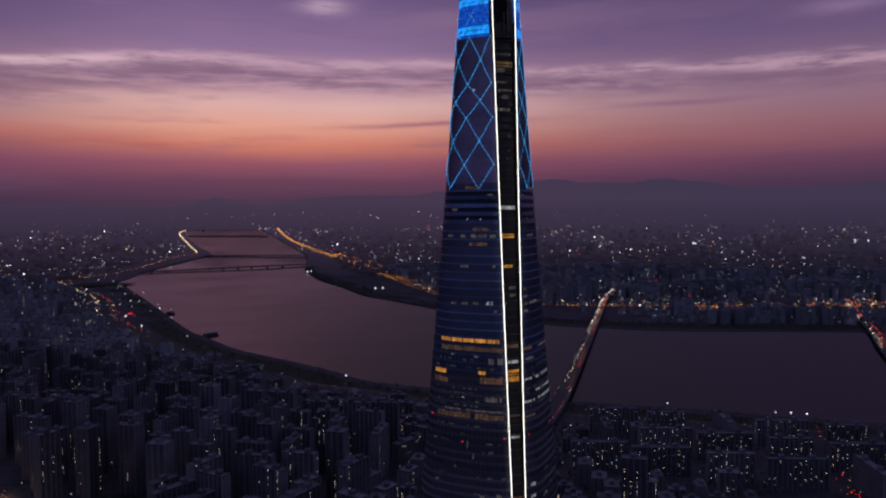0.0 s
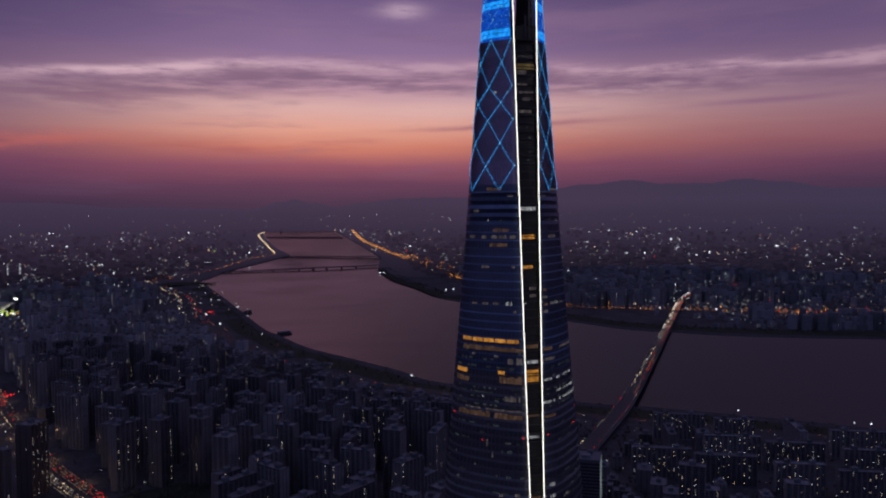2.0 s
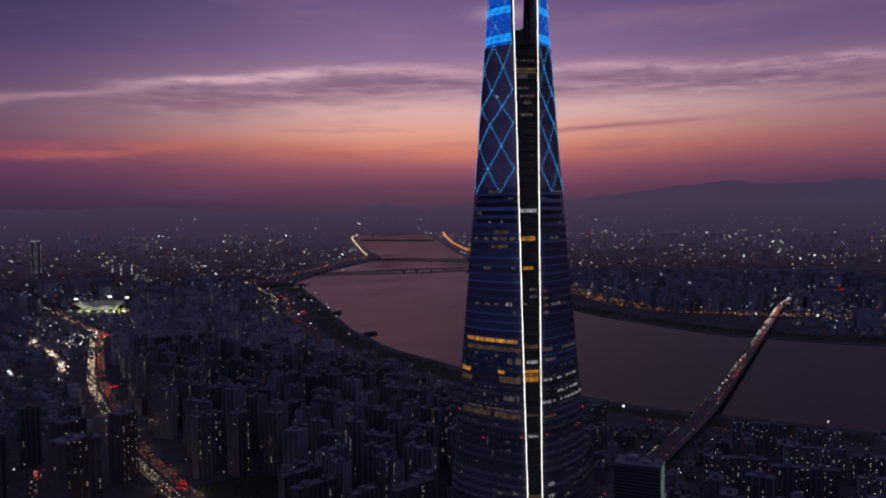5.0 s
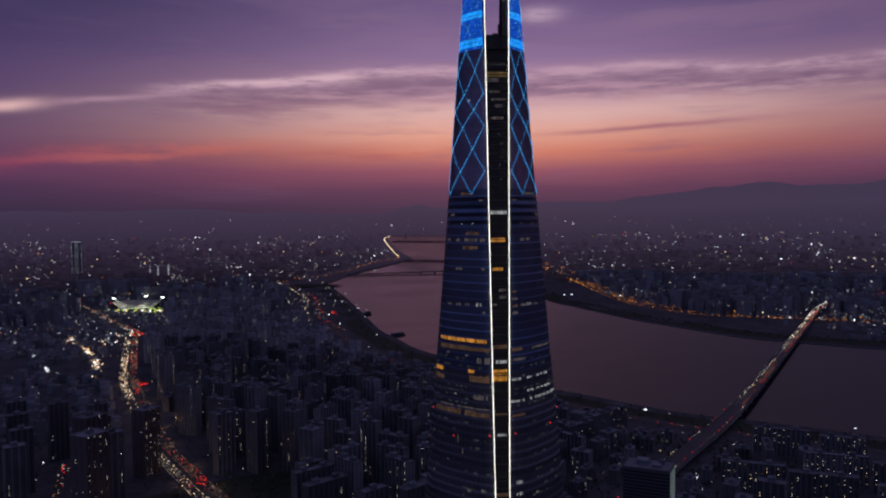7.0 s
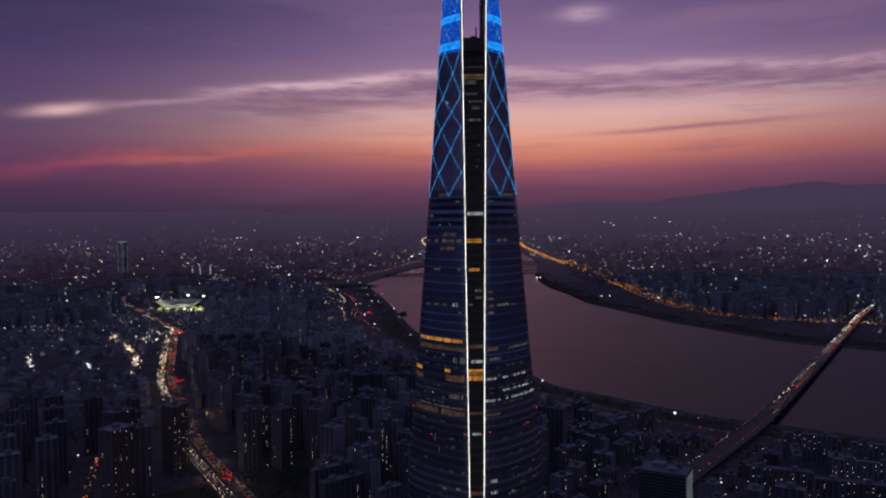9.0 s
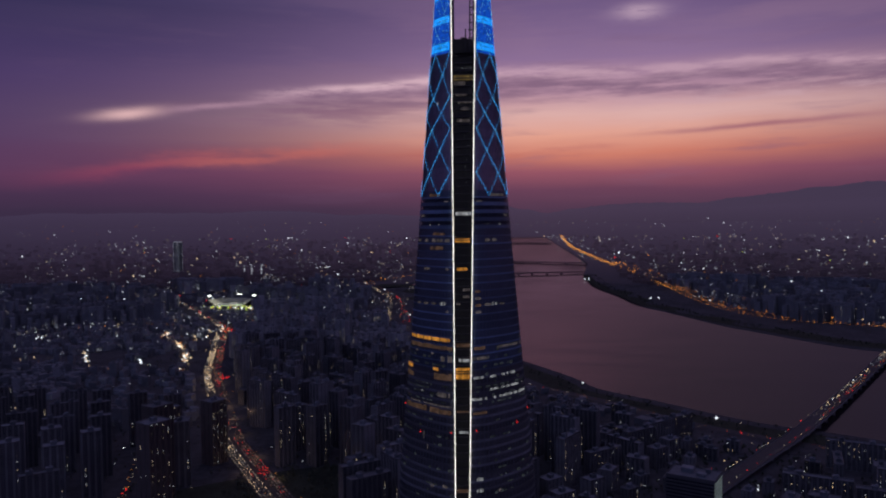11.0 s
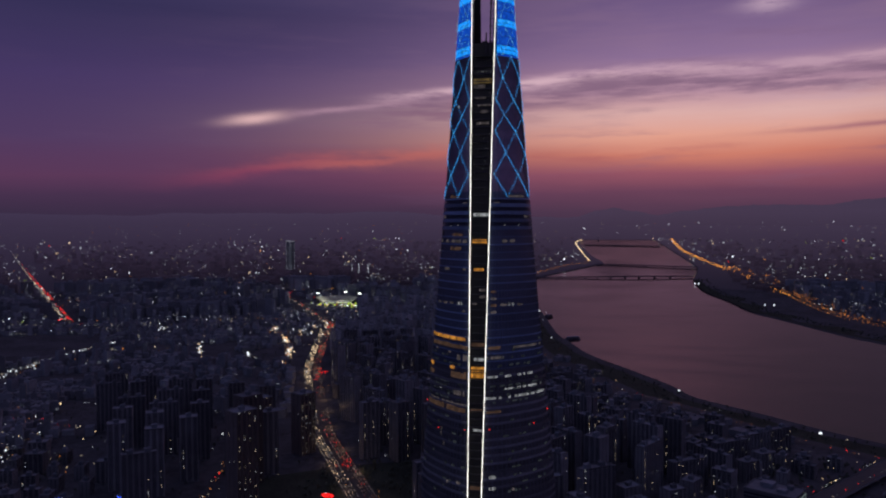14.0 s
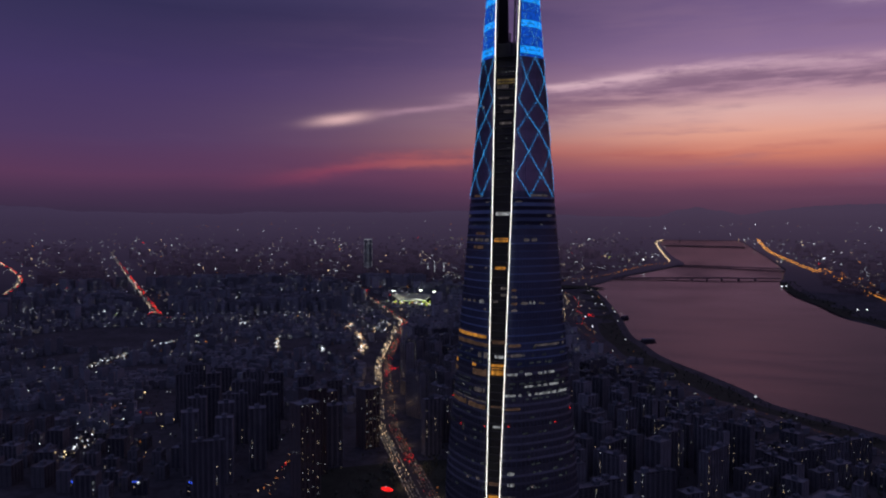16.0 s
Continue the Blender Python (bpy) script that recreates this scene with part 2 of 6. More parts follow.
M_CITY = material("far_city_walls", (0.19, 0.20, 0.215), 0.9, grain=0.3, size=25, vary=-0.4)
# farther estates: wall colour lifted to put the haze before them into it
M_ESTATE = material("hazed_estate_paint", (0.285, 0.29, 0.30), 0.9, grain=0.3, size=22, vary=-0.35)
M_CITYROOF = material("far_city_roofs", (0.115, 0.125, 0.14), 0.9, grain=0.35, size=20, vary=-0.4)
M_LEAF = material("dark_foliage", (0.065, 0.075, 0.055), 0.95, grain=0.5, size=5, vary=-0.4, spec=0.1)
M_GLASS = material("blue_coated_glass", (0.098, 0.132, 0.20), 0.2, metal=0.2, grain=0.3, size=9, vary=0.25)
# lower floors: greying by haze and reflection put into glass and ledge colour
M_GLASS_LOW = material("haze_greyed_glass", (0.118, 0.118, 0.128), 0.24, metal=0.15, grain=0.35, size=7, vary=0.25)
M_LEDGE_LOW = material("haze_greyed_ledge", (0.165, 0.172, 0.195), 0.5, metal=0.2, grain=0.35, size=9, vary=0.5)
# lattice floors: a paler, more violet and more metallic glass
M_GLASS_UP = material("violet_lattice_glass", (0.40, 0.31, 0.42), 0.24, metal=0.5, grain=0.2, size=8, vary=0.12)
M_LEDGE = material("facade_ledge", (0.17, 0.26, 0.41), 0.45, metal=0.3, grain=0.3, size=14, vary=0.55)
M_LOUVRE = material("louvre_band", (0.03, 0.035, 0.07), 0.7)
M_FIN = material("facade_mullion", (0.11, 0.13, 0.17), 0.4, metal=0.4, grain=0.3, size=12)
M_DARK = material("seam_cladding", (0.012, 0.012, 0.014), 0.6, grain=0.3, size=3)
M_STEEL = material("dark_steel", (0.05, 0.045, 0.06), 0.5, metal=0.6, grain=0.2, size=2)
M_HULL = material("boat_paint", (0.05, 0.04, 0.045), 0.7, grain=0.3, size=5)
M_CAR = material("car_paint", (0.06, 0.06, 0.07), 0.4, vary=-0.7)

L_STRIP = lamp_material("white_strip_lamp", (1.0, 0.97, 0.88), 2.2, cast=True)
L_LED = lamp_material("blue_led", (0.04, 0.38, 0.95), 0.95, dashes=2.1)
L_NODE = lamp_material("cyan_node_lamp", (0.25, 0.75, 1.0), 0.9)
L_CROWN = lamp_material("blue_crown_light", (0.008, 0.085, 0.60), 0.68, patches=1.3)
L_CROWN2 = lamp_material("pale_blue_crown_light", (0.012, 0.30, 1.0), 0.95, patches=1.6)
L_AMBER = lamp_material("amber_room_light", (1.0, 0.42, 0.07), 0.4, vary=0.3, patches=2.0, single=True)
L_GOLD = lamp_material("golden_room_light", (0.55, 0.38, 0.15), 0.2, vary=0.5, patches=0.9, single=True)
L_TAN = lamp_material("tan_room_light", (0.50, 0.29, 0.21), 0.11, vary=0.3, patches=1.2, single=True)
L_PALE = lamp_material("pale_room_light", (0.62, 0.64, 0.68), 0.3, vary=0.6, patches=0.8, single=True)
L_DIM = lamp_material("dim_room_light", (0.45, 0.38, 0.40), 0.13, vary=0.5, patches=1.5, single=True)
L_COOL = lamp_material("cool_white_lamp", (0.85, 0.92, 1.0), 1.25, vary=0.8)
L_COOL2 = lamp_material("faint_cool_lamp", (0.66, 0.70, 0.82), 0.32, vary=0.8)
L_WARM = lamp_material("warm_lamp", (1.0, 0.72, 0.42), 1.3, vary=0.7)
L_WARM2 = lamp_material("faint_warm_lamp", (0.84, 0.72, 0.58), 0.33, vary=0.8)
L_SODIUM = lamp_material("sodium_lamp", (1.0, 0.38, 0.06), 1.2, vary=0.6)
L_SODIUM2 = lamp_material("faint_sodium_lamp", (1.0, 0.36, 0.10), 0.32, vary=0.7)
L_RED = lamp_material("red_lamp", (1.0, 0.03, 0.03), 1.0, vary=0.6)
L_SIGN = lamp_material("red_sign_light", (1.0, 0.02, 0.02), 1.1, patches=5.0)
L_BLUE = lamp_material("blue_sign_lamp", (0.05, 0.12, 1.0), 0.9, vary=0.4)
L_GREEN = lamp_material("yellow_green_sign", (0.65, 0.9, 0.1), 0.9, vary=0.4)
L_WIN = lamp_material("warm_window_light", (0.88, 0.72, 0.54), 0.32, vary=0.85, single=True)
L_WINC = lamp_material("cool_window_light", (0.70, 0.74, 0.82), 0.30, vary=0.85, single=True)
L_TEAL = lamp_material("faint_teal_room_light", (0.36, 0.42, 0.50), 0.05, vary=0.6, patches=1.0, single=True)
L_FLOOD = lamp_material("floodlight_lamp", (0.95, 1.0, 0.92), 5.0)


def water_material():
    m = bpy.data.materials.new("river_water")
    m.use_nodes = True
    nt = m.node_tree
    p = nt.nodes["Principled BSDF"]
    p.inputs["Base Color"].default_value = (0.028, 0.022, 0.026, 1)
    p.inputs["Roughness"].default_value, p.inputs["IOR"].default_value = 0.14, 1.34
    geo = nt.nodes.new("ShaderNodeNewGeometry")
    last = geo.outputs["Normal"]
    for scale, dist, power in ((0.006, 9.0, 0.26), (0.09, 1.0, 0.2)):
        n, b = nt.nodes.new("ShaderNodeTexNoise"), nt.nodes.new("ShaderNodeBump")
        n.inputs["Scale"].default_value, n.inputs["Detail"].default_value = scale, 4
        nt.links.new(geo.outputs["Position"], n.inputs["Vector"])
        b.inputs["Strength"].default_value, b.inputs["Distance"].default_value = power, dist
        nt.links.new(n.outputs[0], b.inputs["Height"])
        nt.links.new(last, b.inputs["Normal"])
        last = b.outputs[0]
    nt.links.new(last, p.inputs["Normal"])
    wind, rough, squash = nt.nodes.new("ShaderNodeTexNoise"), nt.nodes.new("ShaderNodeMapRange"), nt.nodes.new("ShaderNodeMapping")
    squash.inputs["Scale"].default_value, squash.inputs["Rotation"].default_value = (0.3, 1.0, 1.0), (0, 0, radians(-20))
    wind.inputs["Scale"].default_value, wind.inputs["Detail"].default_value = 0.008, 5
    nt.links.new(geo.outputs["Position"], squash.inputs[0])
    nt.links.new(squash.outputs[0], wind.inputs["Vector"])
    rough.inputs[1].default_value, rough.inputs[2].default_value, rough.inputs[3].default_value, rough.inputs[4].default_value = 0.35, 0.65, 0.08, 0.26
    nt.links.new(wind.outputs[0], rough.inputs[0])
    nt.links.new(rough.outputs[0], p.inputs["Roughness"])
    return m


M_WATER = water_material()


# ---- building blocks ----
def mesh_of(name, verts, faces, mats, index=None):
    me = bpy.data.meshes.new(name)
    me.from_pydata([tuple(v) for v in verts], [], faces)
    for m in mats:
        me.materials.append(m)
    if index is not None:
        me.polygons.foreach_set("material_index", index)
    me.update()
    return me


def part(name, me, parent, label="", at=None):
    ob = new(name, me)
    if parent:
        ob.parent = parent
    if at is not None:
        ob.matrix_basis = at
    if label:
        ob["label"] = label
    return ob


class Soup:
    """Collects faces for one mesh."""

    def __init__(self):
        self.v, self.f, self.m = [], [], []

    def face(self, pts, mat=0):
        k = len(self.v)
        self.v.extend(pts)
        self.f.append(tuple(range(k, k + len(pts))))
        self.m.append(mat)

    def box(self, c, s, turn=0.0, mat=0, top=None, warp=None):
        """A box on its base centre c with size s, turned about z (degrees)."""
        ca, sa = math.cos(radians(turn)), math.sin(radians(turn))
        k = len(self.v)
        for z in (0, s[2]):
            for a, b in ((-1, -1), (1, -1), (1, 1), (-1, 1)):
                x, y = a * s[0] / 2, b * s[1] / 2
                p = (c[0] + x * ca - y * sa, c[1] + x * sa + y * ca, c[2] + z)
                self.v.append(warp(*p) if warp else p)
        for q in ((0, 1, 5, 4), (1, 2, 6, 5), (2, 3, 7, 6), (3, 0, 4, 7), (3, 2, 1, 0)):
            self.f.append(tuple(k + i for i in q))
            self.m.append(mat)
        self.f.append((k + 4, k + 5, k + 6, k + 7))
        self.m.append(mat if top is None else top)

    def gem(self, c, r):
        """A small lamp: eight faces."""
        k = len(self.v)
        x, y, z = c
        self.v.extend([(x - r, y, z), (x + r, y, z), (x, y - r, z), (x, y + r, z), (x, y, z - r), (x, y, z + r)])
        for a in ((0, 2), (2, 1), (1, 3), (3, 0)):
            for b in (4, 5):
                self.f.append((k + a[0], k + a[1], k + b))
                self.m.append(0)

    def make(self, name, mats):
        """The mesh; in a small one, faces that meet share their corners."""
        v, f = self.v, self.f
        if len(v) < 3000:
            seen, v, to = {}, [], []
            for p in self.v:
                key = tuple(round(c, 3) for c in p)
                if key not in seen:
                    seen[key] = len(v)
                    v.append(p)
                to.append(seen[key])
            f = [tuple(to[i] for i in q) for q in self.f]
        return mesh_of(name, v, f, mats, self.m)


# The land is flat out to 3 km round the camera's way; beyond that, distance and height shrink together
# towards the eye's height, so that the country up to the hills fits inside the lens's reach.
MID, EYE, FLAT, REACH = (0.0, -400.0), 404.0, 3000.0, 1900.0


def shrink(x, y):
    d = math.hypot(x - MID[0], y - MID[1])
    return 1.0 if d <= FLAT else (FLAT + REACH * (d - FLAT) / (d - FLAT + REACH)) / d


def far(x, y, z=0.0):
    k = shrink(x, y)
    return (MID[0] + (x - MID[0]) * k, MID[1] + (y - MID[1]) * k, EYE + (z - EYE) * k)


def curve_through(pts, step):
    """Points at even steps on a smooth line through pts (Catmull-Rom), steps growing with distance."""
    out = []
    ext = [pts[0], *pts, pts[-1]]
    for a, b, c, d in zip(ext, ext[1:], ext[2:], ext[3:]):
        length = math.hypot(c[0] - b[0], c[1] - b[1])
        n = max(2, int(length / step / max(1.0, math.hypot(b[0], b[1]) / 2500)))
        for i in range(n):
            t = i / n
            out.append(tuple(0.5 * ((2 * b[k]) + (c[k] - a[k]) * t + (2 * a[k] - 5 * b[k] + 4 * c[k] - d[k]) * t * t
                                    + (3 * b[k] - a[k] - 3 * c[k] + d[k]) * t ** 3) for k in (0, 1)))
    out.append(tuple(pts[-1]))
    return out


def inside(x, y, poly):
    hit = False
    for (x1, y1), (x2, y2) in zip(poly, poly[1:] + poly[:1]):
        if (y1 > y) != (y2 > y) and x < (x2 - x1) * (y - y1) / (y2 - y1) + x1:
            hit = not hit
    return hit


def distance_to(x, y, line):
    best = 1e9
    for (x1, y1), (x2, y2) in zip(line, line[1:]):
        dx, dy = x2 - x1, y2 - y1
        t = max(0.0, min(1.0, ((x - x1) * dx + (y - y1) * dy) / (dx * dx + dy * dy + 1e-9)))
        best = min(best, math.hypot(x - x1 - t * dx, y - y1 - t * dy))
    return best


SOUTH = [(4200, -1500), (2600, -300), (1700, 330), (1013, 745), (802, 886), (672, 972), (560, 1040), (460, 1088), (364, 1164), (269, 1259), (147, 1370), (97, 1480), (0, 1640),
         (-145, 1872), (-230, 2090), (-310, 2300), (-445, 2830), (-585, 3360), (-697, 3753), (-742, 3915), (-775, 3990), (-860, 3985), (-960, 3930), (-1120, 3890), (-1140, 3960),
         (-1010, 4040), (-890, 4180), (-838, 4512), (-800, 5110), (-705, 5730), (-545, 6700), (-500, 7150), (-810, 9200), (-1400, 14000), (-1650, 17000)]
NORTH = [(-40, 17000), (80, 14200), (180, 11600), (350, 7000), (330, 5900), (272, 4980), (300, 4120), (389, 3560), (445, 3140), (533, 2900), (674, 2500), (729, 2400), (844, 2190), (939, 2040), (1060, 1960),
         (1182, 1870), (1404, 1776), (1883, 1607), (3000, 1100), (5200, 100)]
shore_s, shore_n = curve_through(SOUTH, 40), curve_through(NORTH, 40)
RIVER = shore_s + shore_n
coarse_s, coarse_n = curve_through(SOUTH, 130), curve_through(NORTH, 130)
ROUGH_RIVER = coarse_s + coarse_n
LAND = 6.0

from mathutils.geometry import delaunay_2d_cdt

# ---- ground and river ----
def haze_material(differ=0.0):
    """Far land with the evening haze put in as emission; it glows a little more the farther and higher it lies."""
    m = bpy.data.materials.new("haze_glow")
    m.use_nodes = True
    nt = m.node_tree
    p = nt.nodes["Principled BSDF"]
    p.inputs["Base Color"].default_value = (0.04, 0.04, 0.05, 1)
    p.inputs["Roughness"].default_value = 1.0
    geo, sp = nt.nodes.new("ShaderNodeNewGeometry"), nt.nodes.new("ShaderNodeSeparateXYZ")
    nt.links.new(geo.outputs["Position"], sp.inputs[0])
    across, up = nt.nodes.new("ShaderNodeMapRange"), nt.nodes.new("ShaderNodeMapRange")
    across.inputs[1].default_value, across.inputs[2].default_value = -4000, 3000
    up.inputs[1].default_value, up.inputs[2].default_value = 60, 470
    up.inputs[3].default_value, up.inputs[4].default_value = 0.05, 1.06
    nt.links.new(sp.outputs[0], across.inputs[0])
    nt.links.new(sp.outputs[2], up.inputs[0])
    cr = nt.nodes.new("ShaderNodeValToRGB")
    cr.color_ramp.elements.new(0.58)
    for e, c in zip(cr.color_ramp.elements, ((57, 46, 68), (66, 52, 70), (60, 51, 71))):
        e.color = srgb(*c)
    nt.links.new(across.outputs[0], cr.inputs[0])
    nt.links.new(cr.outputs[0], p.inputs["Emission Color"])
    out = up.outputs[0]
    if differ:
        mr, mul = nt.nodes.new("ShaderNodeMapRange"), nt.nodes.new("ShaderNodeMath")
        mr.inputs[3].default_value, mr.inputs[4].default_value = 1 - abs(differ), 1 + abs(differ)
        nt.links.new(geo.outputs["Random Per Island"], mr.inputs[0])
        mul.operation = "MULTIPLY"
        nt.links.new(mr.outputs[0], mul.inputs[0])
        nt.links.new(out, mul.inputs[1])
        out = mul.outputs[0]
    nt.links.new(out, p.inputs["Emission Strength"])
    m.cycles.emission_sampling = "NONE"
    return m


def build_ground():
    rings, verts = [], []
    d = 150.0
    while d < 90000:
        rings.append(d)
        d *= 1.1
    for r in rings:
        n = 72
        for k in range(n):
            a = 2 * math.pi * (k + 0.5 * (len(verts) % 2)) / n
            verts.append(Vector((MID[0] + r * math.sin(a), MID[1] + r * math.cos(a))))
    verts.append(Vector(MID))
    k0 = len(verts)
    verts += [Vector(p) for p in RIVER]
    n = len(RIVER)
    edges = [(k0 + i, k0 + (i + 1) % n) for i in range(n)]
    from_cdt = delaunay_2d_cdt(verts, edges, [], 0, 1e-4)
    vs, fs = from_cdt[0], from_cdt[2]
    land, water, hazy = [], [], []
    for f in fs:
        cx, cy = sum(vs[i][0] for i in f) / 3, sum(vs[i][1] for i in f) / 3
        (water if inside(cx, cy, RIVER) else hazy if math.hypot(cx - MID[0], cy - MID[1]) > 4700 else land).append(tuple(f))
    ground = new("ground", mesh_of("ground", [far(p[0], p[1], LAND) for p in vs], land, [M_GROUND]))
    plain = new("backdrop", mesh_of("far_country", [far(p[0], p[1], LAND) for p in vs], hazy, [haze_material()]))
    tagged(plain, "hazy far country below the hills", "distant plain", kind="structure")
    tagged(ground, "dark city ground of streets and yards at dusk", "ground", kind="structure")
    me = mesh_of("water", [far(p[0], p[1], 0.0) for p in vs], water, [M_WATER])
    me.polygons.foreach_set("use_smooth", [True] * len(water))
    lean = []
    for p in vs:
        x, y = MID[0] - p[0], MID[1] - p[1]
        d = math.hypot(x, y) or 1.0
        tilt = radians(float(np.interp(d, (1200, 2000, 3000, 4500, 6500, 8500, 15000), (9.0, 10.4, 10.6, 10.0, 11.0, 15.0, 18.0))))
        lean.append((x / d * math.sin(tilt), y / d * math.sin(tilt), math.cos(tilt)))
    me.normals_split_custom_set_from_vertices(lean)
    river = new("water", me)
    tagged(river, "broad calm river reflecting the pink dusk sky", "river", kind="structure")
    for line in (shore_s, shore_n):
        s = Soup()
        for (x1, y1), (x2, y2) in zip(line, line[1:]):
            nx, ny = (y2 - y1), -(x2 - x1)
            q = math.hypot(nx, ny) or 1
            nx, ny = nx / q * 9, ny / q * 9
            s.face([far(x1, y1, LAND), far(x2, y2, LAND), far(x2 + nx, y2 + ny, -1.0), far(x1 + nx, y1 + ny, -1.0)])
        tagged(new("bank", s.make("bank", [M_BANK])), "sloping stone river embankment", "riverbank", kind="structure")


build_ground()


def hill_profile(az):
    pts = [(-180, 1.0), (-75, 1.6), (-50, 1.9), (-45, 1.85), (-40, 1.55), (-36, 1.5), (-32.5, 2.0), (-30, 2.28), (-27.5, 2.05), (-25, 2.05), (-22, 2.32), (-19, 2.05), (-16, 1.75), (-13.5, 1.45), (-11, 1.12),
           (-7, 1.2), (-4, 1.02), (-2, 0.8), (0.0, 0.5), (1.6, 0.82), (3.0, 1.05), (4.2, 0.85), (5.9, 0.42), (9, 0.42), (15, 0.55), (20, 0.85), (27, 0.75), (33, 0.78), (40, 0.62), (48, 0.75), (53, 1.15), (70, 1.2), (180, 1.0)]
    for (a, p), (b, q) in zip(pts, pts[1:]):
        if a <= az <= b:
            t = (az - a) / (b - a)
            t = t * t * (3 - 2 * t)
            return p + (q - p) * t
    return 1.0


def build_hills():
    """The hazy country past the last streets and the range of hills behind it: a far backdrop."""
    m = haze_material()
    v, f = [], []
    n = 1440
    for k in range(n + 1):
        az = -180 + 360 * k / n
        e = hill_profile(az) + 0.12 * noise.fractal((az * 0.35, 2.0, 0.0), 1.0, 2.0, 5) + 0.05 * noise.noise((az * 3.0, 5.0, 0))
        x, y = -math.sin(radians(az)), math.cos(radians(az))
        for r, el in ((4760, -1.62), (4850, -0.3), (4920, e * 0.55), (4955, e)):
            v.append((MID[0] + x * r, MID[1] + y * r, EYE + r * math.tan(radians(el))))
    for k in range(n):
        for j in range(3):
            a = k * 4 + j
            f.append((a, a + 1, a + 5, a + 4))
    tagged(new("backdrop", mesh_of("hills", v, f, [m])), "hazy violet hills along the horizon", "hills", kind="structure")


build_hills()


# ---- the skyscraper ----
AXIS, SEAM, TOP = (-1.6, -2.9), 5.5, 497.0


def tower_radius(z):
    if z < 259:
        return 46 - 9.0 * z / 259
    u = 527 - z
    if u < 0:
        return 14.4 + 0.0735 * u - 0.0009 * u * u
    return 14.4 + 0.0735 * u + 4.1e-5 * u * u


def plan_factor(th):
    a = radians(th - 45)
    return (abs(math.cos(a)) ** 3 + abs(math.sin(a)) ** 3) ** (-1 / 3) / 2 ** (1 / 6)


def on_tower(th, z, out=0.0):
    """A point of the facade: th degrees round from the front seam, positive to the north-east side."""
    r = tower_radius(z) * plan_factor(th) + out
    a = radians(th + SEAM)
    return (AXIS[0] + r * math.sin(a), AXIS[1] - r * math.cos(a), z)


def seam_half(z):
    return 3.6 + (max(z, 150) - 267) * 0.0108


def seam_mid(z):
    return -1.3 + (max(z, 100) - 267) * 0.0078


def seam_edge(z, side):
    """The angle of the seam's edge on that side (-1 or 1)."""
    r = tower_radius(z)
    return math.degrees(math.asin(max(-0.95, min(0.95, (seam_mid(z) + side * seam_half(z)) / r))))


def facade_angle(s, z, side):
    """s runs from 0 at the front seam's edge to 1 at the rear seam's edge."""
    a = seam_edge(z, side)
    return a + s * (side * 180 - 2 * a)


